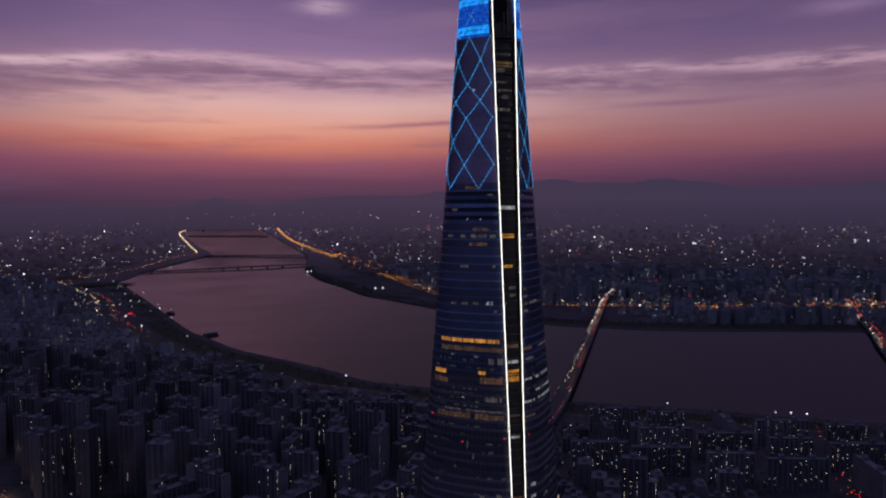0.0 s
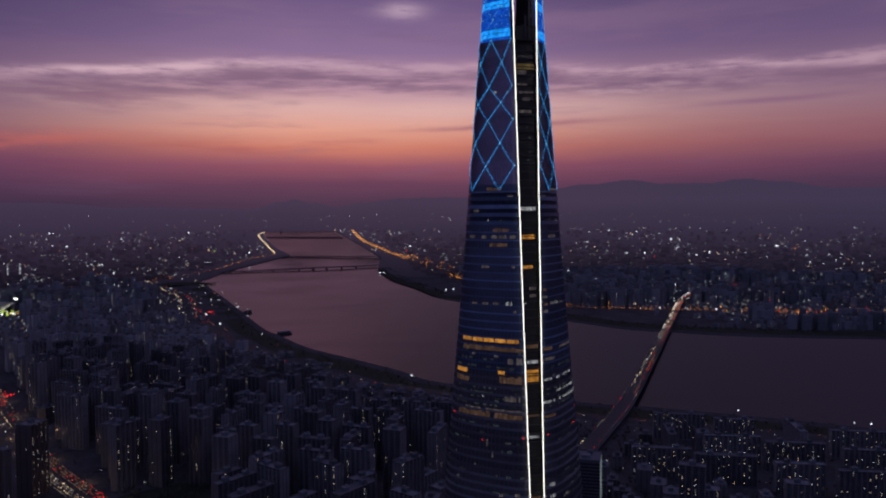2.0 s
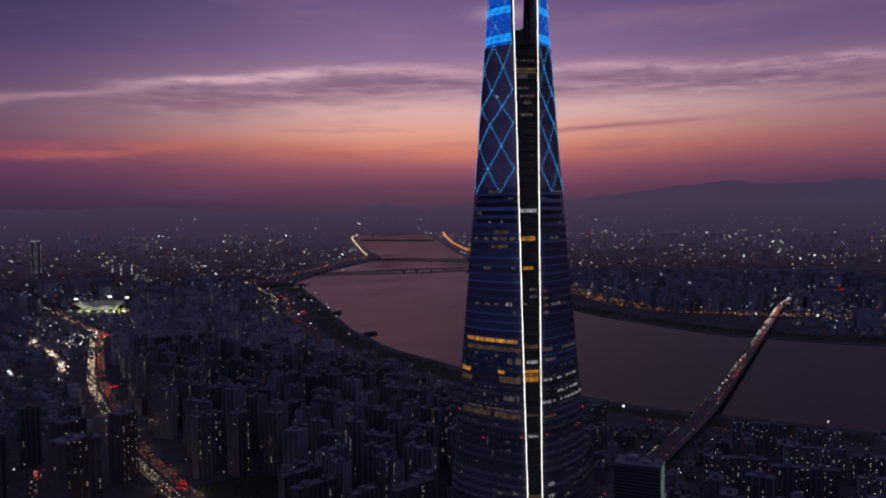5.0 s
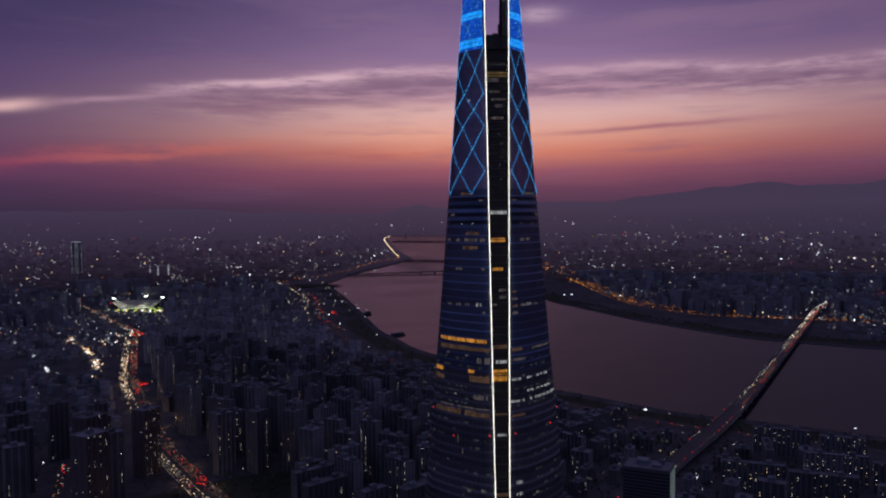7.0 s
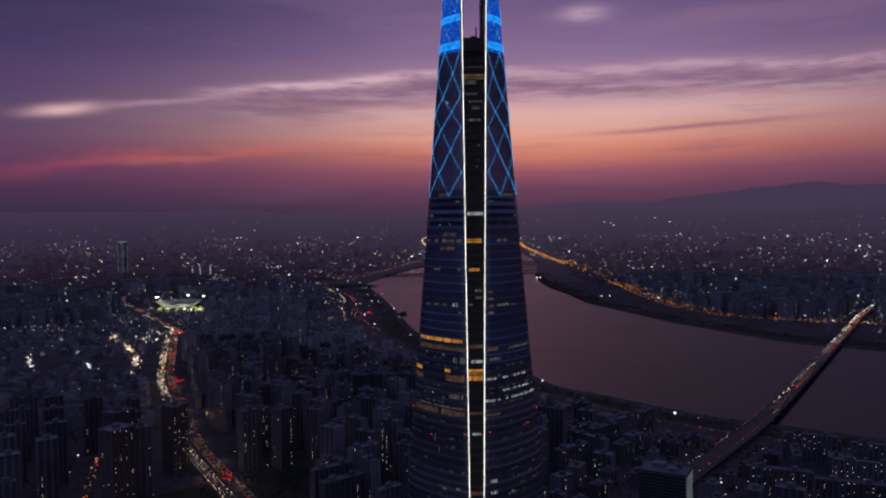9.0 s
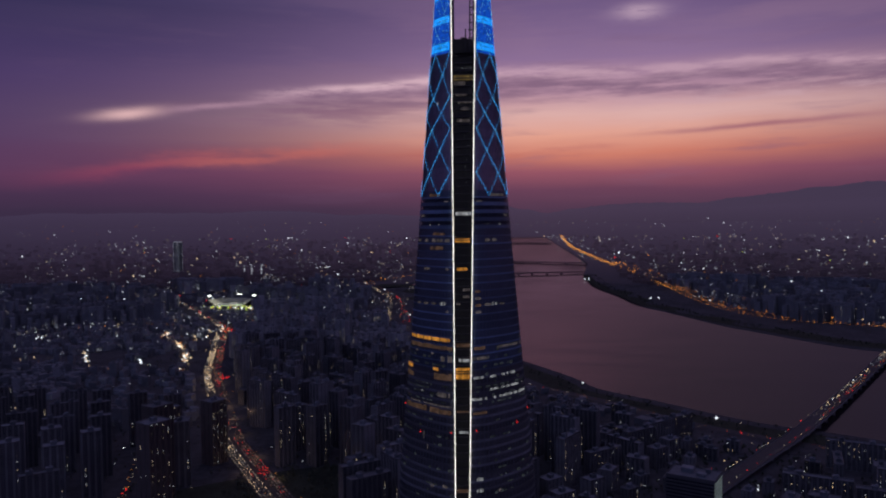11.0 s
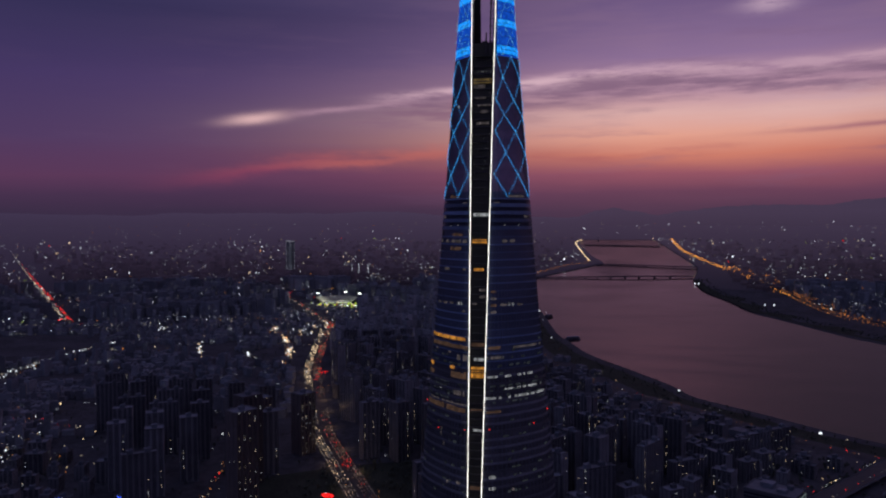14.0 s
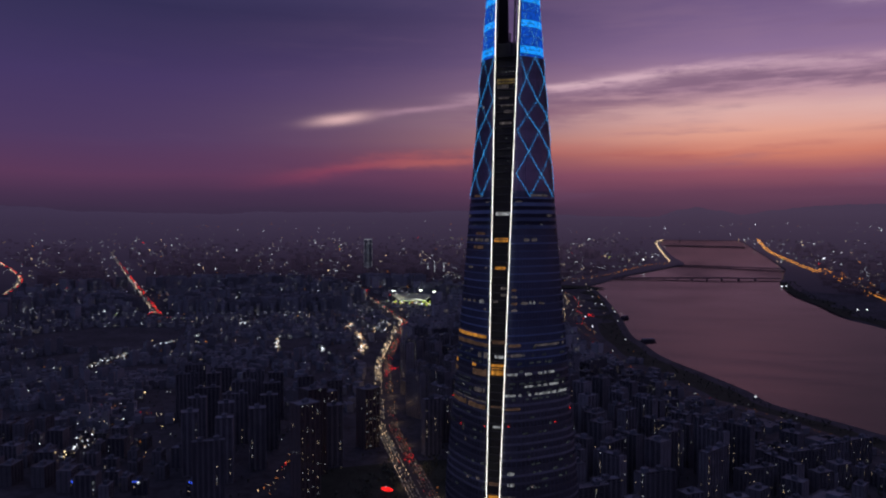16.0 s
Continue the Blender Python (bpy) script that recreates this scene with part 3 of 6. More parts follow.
def build_tower():
    tower = tagged(new("skyscraper"), "tapering dark blue glass skyscraper with lit seams and blue light lattice", "skyscraper")
    N = 22

    def band(name, z0, z1, side, out0, out1, mat, label="", s0=0.0, s1=1.0, n=N):
        s = Soup()
        for i in range(n):
            a, b = s0 + (s1 - s0) * i / n, s0 + (s1 - s0) * (i + 1) / n
            q = [on_tower(facade_angle(a, z0, side), z0, out0), on_tower(facade_angle(b, z0, side), z0, out0),
                 on_tower(facade_angle(b, z1, side), z1, out1), on_tower(facade_angle(a, z1, side), z1, out1)]
            s.face(q if side > 0 else q[::-1])
        return part(name, s.make(name, [mat]), tower, label)

    def floor_band(z, side):
        s = Soup()
        sp = 0.62 if z > 322 else 1.15
        prof = [(0.0, -0.05, 1), (0.0, 0.32, 1), (sp, 0.32, 1), (sp, -0.05, 1), (sp + 0.01, 0.0, 0), (4.0, 0.0, 0)]
        if z > 414:
            prof = [(0.0, -0.02, 1), (0.0, 0.1, 1), (0.18, 0.1, 1), (0.18, -0.02, 1), (0.19, 0.0, 0), (4.0, 0.0, 0)]
        if 396 < z < 413:
            prof = [(0.0, -0.05, 1), (0.0, 0.45, 1), (1.9, 0.45, 1), (1.9, -0.9, 1), (1.95, -0.9, 2), (4.0, -0.9, 2)]
        for (h0, o0, _), (h1, o1, m1) in zip(prof, prof[1:]):
            for i in range(N):
                a, b = i / N, (i + 1) / N
                q = [on_tower(facade_angle(a, z + h0, side), z + h0, o0), on_tower(facade_angle(b, z + h0, side), z + h0, o0),
                     on_tower(facade_angle(b, z + h1, side), z + h1, o1), on_tower(facade_angle(a, z + h1, side), z + h1, o1)]
                s.face(q if side > 0 else q[::-1], m1)
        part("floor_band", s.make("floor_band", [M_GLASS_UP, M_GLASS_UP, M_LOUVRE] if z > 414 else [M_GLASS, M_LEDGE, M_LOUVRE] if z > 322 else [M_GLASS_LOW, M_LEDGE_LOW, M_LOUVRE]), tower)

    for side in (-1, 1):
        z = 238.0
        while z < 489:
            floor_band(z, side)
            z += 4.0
        z = 194.0
        while z < 238:
            floor_band(z, side)
            z += 4.0
        for z0 in range(6, 194, 29):
            band("lower_facade", z0, min(z0 + 29, 194), side, 0, 0, M_GLASS_LOW)
        # thin uprights over the glass
        for k in range(1, 40):
            s = Soup()
            zs = [238 + 10.5 * i for i in range(25)]
            for za, zb in zip(zs, zs[1:]):
                ta, tb = facade_angle(k / 40, za, side), facade_angle(k / 40, zb, side)
                w = 0.28
                pa, pb, qa, qb = on_tower(ta, za, 0.0), on_tower(tb, zb, 0.0), on_tower(ta, za, 0.24), on_tower(tb, zb, 0.24)
                s.face([pa, qa, qb, pb])
                tw = math.degrees(w / tower_radius(za))
                s.face([qa, on_tower(ta + tw, za, 0.24), on_tower(tb + tw, zb, 0.24), qb])
                s.face([on_tower(ta + tw, za, 0.24), on_tower(ta + tw, za, 0.0), on_tower(tb + tw, zb, 0.0), on_tower(tb + tw, zb, 0.24)])
            part("mullion", s.make("mullion", [M_FIN]), tower)

    # the two seams: dark recess, floor slabs in it, and a lit strip along each edge
    for turn in (0, 180):
        zs = [6 + (TOP - 6) * i / 60 for i in range(61)]
        wall, cheeks = Soup(), [Soup(), Soup()]

        def seam_point(z, u, inward):
            r = tower_radius(z) - inward
            m, a = seam_mid(z) if turn == 0 else -seam_mid(z), radians(SEAM + turn)
            lat = m + u * seam_half(z)
            r = math.sqrt(max(1.0, r * r - (lat * 0.55) ** 2))
            return (AXIS[0] + r * math.sin(a) + lat * math.cos(a), AXIS[1] - r * math.cos(a) + lat * math.sin(a), z)

        for za, zb in zip(zs, zs[1:]):
            wall.face([seam_point(za, -1, 3.2), seam_point(za, 1, 3.2), seam_point(zb, 1, 3.2), seam_point(zb, -1, 3.2)])
            for u, c in ((-1, cheeks[0]), (1, cheeks[1])):
                c.face([seam_point(za, u, 3.2), seam_point(za, u, -0.1), seam_point(zb, u, -0.1), seam_point(zb, u, 3.2)])
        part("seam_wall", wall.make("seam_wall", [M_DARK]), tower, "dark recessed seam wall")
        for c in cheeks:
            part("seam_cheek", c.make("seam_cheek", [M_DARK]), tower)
        z = 240.0
        while z < TOP - 8:
            s = Soup()
            for h0, h1, i0 in ((0, 0.5, 2.2),):
                s.face([seam_point(z + h0, -0.98, i0), seam_point(z + h0, 0.98, i0), seam_point(z + h1, 0.98, i0), seam_point(z + h1, -0.98, i0)])
                s.face([seam_point(z + h1, -0.98, i0), seam_point(z + h1, 0.98, i0), seam_point(z + h1, 0.98, 3.2), seam_point(z + h1, -0.98, 3.2)])
                s.face([seam_point(z + h0, -0.98, 3.2), seam_point(z + h0, 0.98, 3.2), seam_point(z + h0, 0.98, i0), seam_point(z + h0, -0.98, i0)])
            part("seam_slab", s.make("seam_slab", [M_STEEL]), tower)
            z += 4.0
        for u in (-1, 1):
            s = Soup()
            zt = [6 + (545 if turn == 0 else 480) * i / 80 for i in range(81)]
            for za, zb in zip(zt, zt[1:]):
                d = 0.135
                ring = []
                for z in (za, zb):
                    q = d / seam_half(z)
                    ring.append([seam_point(z, u - q, -0.1), seam_point(z, u - q, -0.45), seam_point(z, u + q, -0.45), seam_point(z, u + q, -0.1)])
                for i in range(3):
                    s.face([ring[0][i], ring[0][i + 1], ring[1][i + 1], ring[1][i]])
            part("light_strip", s.make("light_strip", [L_STRIP]), tower, "glowing white edge light strip")
        if turn == 0:
            # rooms that are lit behind the seam
            for z0, z1, u0, u1, mat, lab in (
                (475.2, 477.8, -0.95, 0.95, L_GOLD, "golden lit room"), (472.6, 474.6, -0.9, 0.2, L_DIM, ""), (467.0, 468.6, -0.7, 0.3, L_DIM, ""), (463.2, 464.4, -0.5, 0.8, L_DIM, ""),
                (459.6, 461.0, -0.2, 0.5, L_DIM, ""), (453.4, 454.8, -0.6, 0.6, L_DIM, ""), (405.0, 406.8, -0.8, 0.9, L_PALE, ""), (391.0, 393.0, -0.9, 0.7, L_AMBER, "amber lit room"),
                (376.4, 378.0, -0.7, 0.45, L_AMBER, "amber lit room"), (366.0, 367.4, 0.0, 0.8, L_DIM, ""), (362.4, 363.8, 0.0, 0.8, L_DIM, ""), (359.0, 360.2, -0.8, -0.3, L_DIM, ""),
                (337.4, 339.4, -0.9, 0.9, L_TAN, ""), (330.0, 331.6, -0.5, 0.85, L_PALE, ""), (325.6, 327.0, -0.9, 0.9, L_AMBER, "amber lit room"), (321.2, 325.0, -0.9, 0.9, L_AMBER, "amber lit room"),
                (303.8, 305.4, -0.9, 0.9, L_TAN, ""), (294.0, 295.2, -0.5, 0.8, L_PALE, ""), (264.5, 266.2, -0.9, 0.9, L_TAN, ""), (257.0, 259.5, -0.9, 0.9, L_AMBER, "")):
                n = 5
                for i in range(n):
                    s = Soup()
                    a, b = u0 + (u1 - u0) * (i + 0.06) / n, u0 + (u1 - u0) * (i + 0.94) / n
                    s.face([seam_point(z0, a, 2.9), seam_point(z0, b, 2.9), seam_point(z1, b, 2.9), seam_point(z1, a, 2.9)])
                    part("lit_room", s.make("lit_room", [mat]), tower, lab)
            for k in range(4):
                s = Soup()
                s.gem(seam_point(481.5, -0.45 + 0.36 * k, 2.6), 0.28)
                part("seam_lamp", s.make("seam_lamp", [L_PALE]), tower)
            for k, (z, u) in enumerate(((446, 0.15), (441, 0.4), (437.5, 0.4), (433.8, 0.35), (430, 0.2), (426.4, 0.3), (422.6, 0.3), (419, 0.35), (470, 0.6), (463, -0.4))):
                s = Soup()
                s.gem(seam_point(z, u, 2.6), 0.24)
                part("seam_lamp", s.make("seam_lamp", [L_DIM if k % 3 == 2 else L_PALE]), tower)
            # the steel frames that stand in the open gap, and the maintenance crane on the roof
            for u, top in ((0.55, 548), (0.85, 550), (-0.92, 548), (0.2, 502)):
                s = Soup()
                for za, zb in zip(range(490, top, 3), range(493, top + 3, 3)):
                    for inn in (2.0, 3.2):
                        s.face([seam_point(za, u - 0.05, inn), seam_point(za, u + 0.05, inn), seam_point(zb, u + 0.05, inn), seam_point(zb, u - 0.05, inn)])
                    s.face([seam_point(za, u - 0.05, 2.0), seam_point(za + 0.5, u + 0.05, 2.0), seam_point(zb, u + 0.05, 3.2), seam_point(zb - 0.5, u - 0.05, 3.2)])
                part("gap_frame", s.make("gap_frame", [M_STEEL]), tower)
            for z in range(493, 548, 4):
                s = Soup()
                s.face([seam_point(z, 0.45, 2.1), seam_point(z, 0.92, 2.1), seam_point(z + 0.7, 0.92, 2.1), seam_point(z + 0.7, 0.45, 2.1)])
                s.face([seam_point(z, 0.47, 2.12), seam_point(z + 4, 0.88, 2.12), seam_point(z + 4.5, 0.88, 2.12), seam_point(z + 0.5, 0.47, 2.12)])
                part("gap_brace", s.make("gap_brace", [M_STEEL]), tower)
            for z, u in ((514, 0.62), (502, 0.66), (508, 0.8)):
                s = Soup()
                s.gem(seam_point(z, u, 1.9), 0.3)
                part("seam_lamp", s.make("seam_lamp", [L_PALE]), tower)
            for name, c, sz in (("crane_base", (0, 0), (3.0, 3.0, 5.0)), ("crane_mast", (0.2, 0), (1.3, 1.3, 9.5)), ("crane_head", (0.6, -0.5), (3.2, 1.6, 1.4))):
                s = Soup()
                p = seam_point(489, -0.05, 6.5)
                s.box((p[0] + c[0], p[1] + c[1], 488 + (8.6 if name == "crane_head" else 0)), sz, 25)
                part(name, s.make(name, [M_STEEL]), tower)

    # roof under the open crown
    s = Soup()
    ring = [on_tower(th, 489.0, -0.4) for th in range(0, 360, 6)]
    s.face(ring)
    part("roof", s.make("roof", [M_DARK]), tower, "dark flat roof below the open crown")

    # crown: two glowing petals in levels
    for side in (-1, 1):
        levels = [(489.6, 491.2, L_CROWN), (491.2, 493.4, L_CROWN2), (493.4, 495.6, L_CROWN2), (495.6, 500.4, L_CROWN), (500.4, 505.8, L_CROWN), (505.8, 507.6, L_CROWN2), (507.6, 509.6, L_CROWN2),
                  (509.6, 514.2, L_CROWN), (514.2, 519.0, L_CROWN), (519.0, 523.0, L_CROWN2), (523.0, 534.0, L_CROWN), (534.0, 538.0, L_CROWN2), (538.0, 552.0, L_CROWN)]
        for z0, z1, mat in levels:
            k = 6
            for i in range(k):
                band("crown_panel", z0 + 0.08, z1 - 0.08, side, 0.1, 0.1, mat, s0=i / k + 0.0007 + (0.035 if i == 0 else 0), s1=(i + 1) / k - 0.0007 - (0.035 if i == k - 1 else 0), n=4)
        band("crown_shell", 489.0, 552.0, side, -0.7, -0.7, M_STEEL, "dark inner shell of the crown")
    r = random.Random(8)
    for side in (-1, 1):
        for k in range(26):
            s = Soup()
            s.gem(on_tower(facade_angle(r.uniform(0.05, 0.5), 505, side), r.choice((498, 501, 504, 507.5, 512, 516, 520)) + r.uniform(-1, 1), 0.5), r.uniform(0.14, 0.26))
            part("crown_lamp", s.make("crown_lamp", [L_NODE]), tower)
    # lattice of blue lamps
    levels = [490.0, 478.6, 466.6, 458.5, 450.0, 438.7, 427.0, 415.2]
    dots = lambda side, c, z: side * 180 - (seam_edge(z, side) + side * 4.0) if c == 7 else (seam_edge(z, side) + side * 4.0 if c == 0 else side * (39, 61, 82, 98, 119, 141)[c - 1])
    for side in (-1, 1):
        for i, (za, zb) in enumerate(zip(levels, levels[1:])):
            for c in range(7):
                ca, cb = (c, c + 1) if (i + c) % 2 == 0 else (c + 1, c)
                ta, tb = dots(side, ca, za), dots(side, cb, zb)
                pa, pb = Vector(on_tower(ta, za, 0.5)), Vector(on_tower(tb, zb, 0.5))
                s = Soup()
                n = 6
                k = len(s.v)
                for i2 in range(n + 1):
                    z0, t0 = za + (zb - za) * i2 / n, ta + (tb - ta) * i2 / n
                    w = math.degrees(0.11 / tower_radius(z0))
                    s.v += [on_tower(t0 - w, z0, 0.45), on_tower(t0, z0 + 0.12, 0.6), on_tower(t0 + w, z0, 0.45), on_tower(t0, z0 - 0.12, 0.4)]
                for i2 in range(n):
                    for q in range(4):
                        s.f.append((k + i2 * 4 + q, k + i2 * 4 + (q + 1) % 4, k + i2 * 4 + 4 + (q + 1) % 4, k + i2 * 4 + 4 + q))
                        s.m.append(0)
                if c < 6 or i % 2:
                    node = Soup()
                    node.gem(on_tower(ta, za, 0.6), 0.3)
                    part("led_node", node.make("led_node", [L_NODE]), tower)
                part("led_line", s.make("led_line", [L_LED]), tower, "blue lamp line" if i == 0 and c == 0 else "")

    # the lattice runs on, finer, over the crown
    rise = (490.0, 500.5, 511.0, 521.5, 532.0, 542.5, 551.0)
    for side in (-1, 1):
        for i, (za, zb) in enumerate(zip(rise, rise[1:])):
            for c in range(7):
                ca, cb = (c, c + 1) if (i + c) % 2 else (c + 1, c)
                ta, tb = dots(side, ca, za), dots(side, cb, zb)
                s = Soup()
                for k in range(9):
                    u = (k + 0.5) / 9
                    s.gem(on_tower(ta + (tb - ta) * u, za + (zb - za) * u, 0.35), 0.17)
                part("crown_lamp_row", s.make("crown_lamp_row", [L_NODE]), tower)

    # lit floors and single windows: side, angles from the seam, heights, panes, light
    rows = [(-80, -14.2, 340.2, 342.0, 5, L_AMBER), (-78, -11, 336.0, 338.4, 6, L_TAN), (-86, -70, 324.2, 326.2, 1, L_AMBER), (-86, -68, 319.8, 322.6, 1, L_TAN),
            (-36, -28, 325.0, 326.6, 1, L_AMBER), (-34, -12, 320.6, 324.4, 2, L_TAN), (-78, -12, 303.4, 306.4, 5, L_TAN), (-70, -12, 307.0, 308.0, 7, L_DIM),
            (-70, -63, 358.4, 359.6, 1, L_DIM), (-57, -49, 358.4, 359.8, 2, L_DIM), (-43, -36, 358.6, 360.0, 2, L_DIM), (-28, -20, 358.6, 360.4, 2, L_PALE), (-20, -17, 355.0, 356.2, 1, L_DIM),
            (-46, -25, 394.6, 396.4, 5, L_TAN), (-80, -72, 391.4, 392.8, 2, L_DIM), (-62, -55, 391.2, 392.8, 2, L_DIM), (-48, -28, 391.2, 393.0, 4, L_DIM), (-24, -17, 391.2, 393.0, 2, L_DIM),
            (-50, -27, 387.2, 389.2, 6, L_TAN), (-60, -50, 376.6, 378.0, 2, L_DIM), (-22, -18, 376.8, 378.0, 1, L_DIM), (-58, -36, 415.0, 416.6, 2, L_TAN), (-27, -20, 411.6, 412.6, 1, L_DIM),
            (-76, -68, 404.4, 405.8, 2, L_DIM), (-55, -53, 399.6, 400.8, 1, L_PALE), (-36, -34.6, 399.6, 400.8, 1, L_PALE), (-52, -48, 463.4, 464.6, 1, L_PALE), (-30, -25, 463.0, 464.0, 1, L_PALE),
            (-40, -36, 333, 334.2, 1, L_DIM), (-27, -12, 330.0, 333.4, 3, L_DIM), (-66, -62, 333.4, 334.6, 1, L_DIM), (-28, -12, 312.0, 314.8, 3, L_DIM), (-52, -50.6, 313, 314, 1, L_PALE),
            (8, 66, 321.8, 323.0, 22, L_PALE), (26, 76, 315.4, 316.5, 20, L_PALE), (6, 80, 311.0, 312.4, 28, L_PALE), (38, 82, 336.2, 337.4, 10, L_DIM), (9, 22, 336.4, 338.2, 3, L_TAN),
            (7, 26, 331.4, 333.0, 4, L_DIM), (7, 21, 304.0, 305.4, 4, L_TAN), (12, 18.5, 365.4, 366.8, 1, L_TAN), (12, 18.5, 361.8, 363.2, 1, L_DIM), (12, 18.5, 358.2, 359.8, 1, L_TAN),
            (12, 18.5, 354.8, 356.2, 1, L_DIM), (22, 32, 358.4, 359.8, 3, L_DIM), (34, 42, 358.4, 360.0, 2, L_PALE), (46, 56, 358.2, 359.4, 3, L_DIM), (28, 36, 391.4, 393.0, 2, L_DIM), (40, 48, 391.4, 393.0, 2, L_DIM),
            (32, 33.4, 399.8, 401.0, 1, L_PALE), (56, 57.4, 399.6, 400.8, 1, L_PALE), (17, 26, 411.6, 412.6, 1, L_DIM), (68, 76, 404.4, 405.8, 2, L_DIM), (40, 70, 415.2, 416.4, 3, L_DIM),
            (9.5, 15, 271.0, 272.8, 2, L_PALE), (9.5, 15, 265.4, 267.2, 2, L_PALE), (30, 33, 263.8, 265.4, 1, L_DIM), (5, 16, 259.2, 260.6, 3, L_DIM), (-33, -29, 265.8, 267.4, 2, L_DIM), (-19, -15, 266.8, 268.4, 2, L_DIM),
            (-46, -44.6, 289, 293, 1, L_DIM), (-40, -38.8, 284, 287, 1, L_DIM)]
    r = random.Random(17)
    for th0, th1, z0, z1, n, mat in rows:
        n = n * 3 if mat is not L_AMBER and n < 9 else n
        for i in range(n):
            if r.random() < (0.22 if mat is L_PALE else 0.1 if n > 3 else 0.0):
                continue
            s = Soup()
            a, b = th0 + (th1 - th0) * (i + 0.05) / n, th0 + (th1 - th0) * (i + 0.95) / n
            m = max(1, int(abs(b - a) / 6))
            top = z0 + (z1 - z0) * (1.0 if mat is L_AMBER else r.uniform(0.72, 1.0))
            k = len(s.v)
            for c in range(m + 1):
                s.v += [on_tower(a + (b - a) * c / m, z0, 0.34), on_tower(a + (b - a) * c / m, top, 0.34)]
            for c in range(m):
                s.f.append((k + 2 * c, k + 2 * c + 2, k + 2 * c + 3, k + 2 * c + 1))
                s.m.append(0)
            part("lit_window", s.make("lit_window", [mat]), tower)
    r = random.Random(41)
    for _ in range(64):
        side = r.choice((-1, 1))
        a = side * r.uniform(10, 80)
        z = 238 + 4 * r.randrange(1, 26) + 1.0
        s = Soup()
        b = a + r.choice((1.5, 2.5, 4.0))
        s.face([on_tower(a, z, 0.3), on_tower(b, z, 0.3), on_tower(b, z + r.choice((0.9, 1.6)), 0.3), on_tower(a, z + 1.2, 0.3)])
        part("lit_window", s.make("lit_window", [L_TEAL]), tower)
    for side in (-1, 1):
        for z in (331.4, 327.6, 317.2, 315.0, 312.6, 309.0, 299.4, 291.5, 283.2, 275.4, 267.0):
            a = r.uniform(7, 30)
            while a < 80:
                b = a + r.uniform(1.2, 7.0)
                if r.random() < (0.5 if z > 305 else 0.3):
                    s = Soup()
                    s.face([on_tower(side * a, z, 0.345), on_tower(side * b, z, 0.345), on_tower(side * b, z + 0.8, 0.345), on_tower(side * a, z + 0.8, 0.345)])
                    part("lit_window", s.make("lit_window", [L_TEAL]), tower)
                a = b + r.uniform(0.3, 5.0)
    for th, z in ((-84, 303), (60, 296), (84, 301), (-50, 292), (10, 296), (-12, 295)):
        s = Soup()
        s.gem(on_tower(th, z, 0.6), 0.4)
        part("warning_lamp", s.make("warning_lamp", [L_RED]), tower, "small red warning lamp")


build_tower()

# ---- roads ----
MAIN = [(-250, 470), (-349, 609), (-440, 735), (-540, 880), (-640, 1060), (-745, 1250), (-850, 1450), (-980, 1750), (-1090, 2010), (-1190, 2270), (-1490, 2680), (-2112, 3527)]
ORANGE = [(330, 17600), (340, 11000), (480, 7500), (560, 6300), (620, 5600), (650, 5000), (700, 4080), (712, 3640), (735, 3170), (770, 2908), (860, 2660), (960, 2530), (1100, 2460), (1240, 2400), (1500, 2300), (2100, 2100), (3200, 1650)]
WESTBANK = [(-1143, 4297), (-1070, 4510), (-955, 4860), (-877, 5362), (-820, 6050), (-746, 6650), (-640, 7160), (-887, 9170), (-1480, 14050), (-1600, 16500)]
BANKROAD = [(-1143, 4297), (-925, 3735), (-774, 3345), (-660, 2823), (-580, 2491), (-450, 2230), (-340, 1960), (-220, 1700), (-60, 1440), (130, 1266), (290, 1096), (430, 990), (620, 880), (820, 760), (1100, 560), (1600, 220)]
BRIDGE = [(180, 570), (300, 745), (420, 915), (538, 1100), (840, 1622), (1160, 2178), (1466, 2706), (1700, 3010), (2078, 3347), (2700, 3700)]
SIDEROAD = [(-2450, 600), (-1850, 900), (-1555, 1085), (-1631, 1341), (-1683, 1768), (-1760, 2100)]
WHITEROAD = [(-1480, 854), (-1590, 1180), (-1640, 1450), (-1690, 1790)]
REDROAD = [(-2142, 1990), (-2277, 2080), (-3084, 2806), (-4681, 4252), (-8000, 7300), (-14500, 13300)]
REDROAD2 = [(-3200, 2000), (-3522, 2277), (-4415, 3096), (-5400, 3800), (-6824, 4738)]
EAST = [(1180, 780), (1400, 1060), (1642, 1364), (1819, 1575), (2027, 1848), (2290, 2180), (2560, 2520), (2900, 2950)]
CROSS = [(-1402, 1960), (-1352, 1878), (-1230, 1710), (-1100, 1535)]
CROSS2 = [(-1330, 2080), (-1260, 1990), (-1120, 1800), (-1055, 1700), (-990, 1570), (-941, 1455)]
CROSS3 = [(-1480, 1830), (-1330, 1620), (-1196, 1435)]
STREET = [(-660, 790), (-612, 676), (-568, 570), (-530, 480)]
STREAM = [(-3600, 1500), (-2900, 2350), (-2560, 2850), (-2050, 3330), (-1500, 3900), (-1150, 4180), (-760, 4050)]
LINES = {k: curve_through(v, 25) for k, v in (("main", MAIN), ("orange", ORANGE), ("west", WESTBANK), ("bank", BANKROAD), ("side", SIDEROAD), ("white", WHITEROAD), ("red", REDROAD),
                                              ("red2", REDROAD2), ("cross", CROSS), ("cross2", CROSS2), ("stream", STREAM), ("bridge", BRIDGE), ("cross3", CROSS3), ("street", STREET), ("east", EAST))}
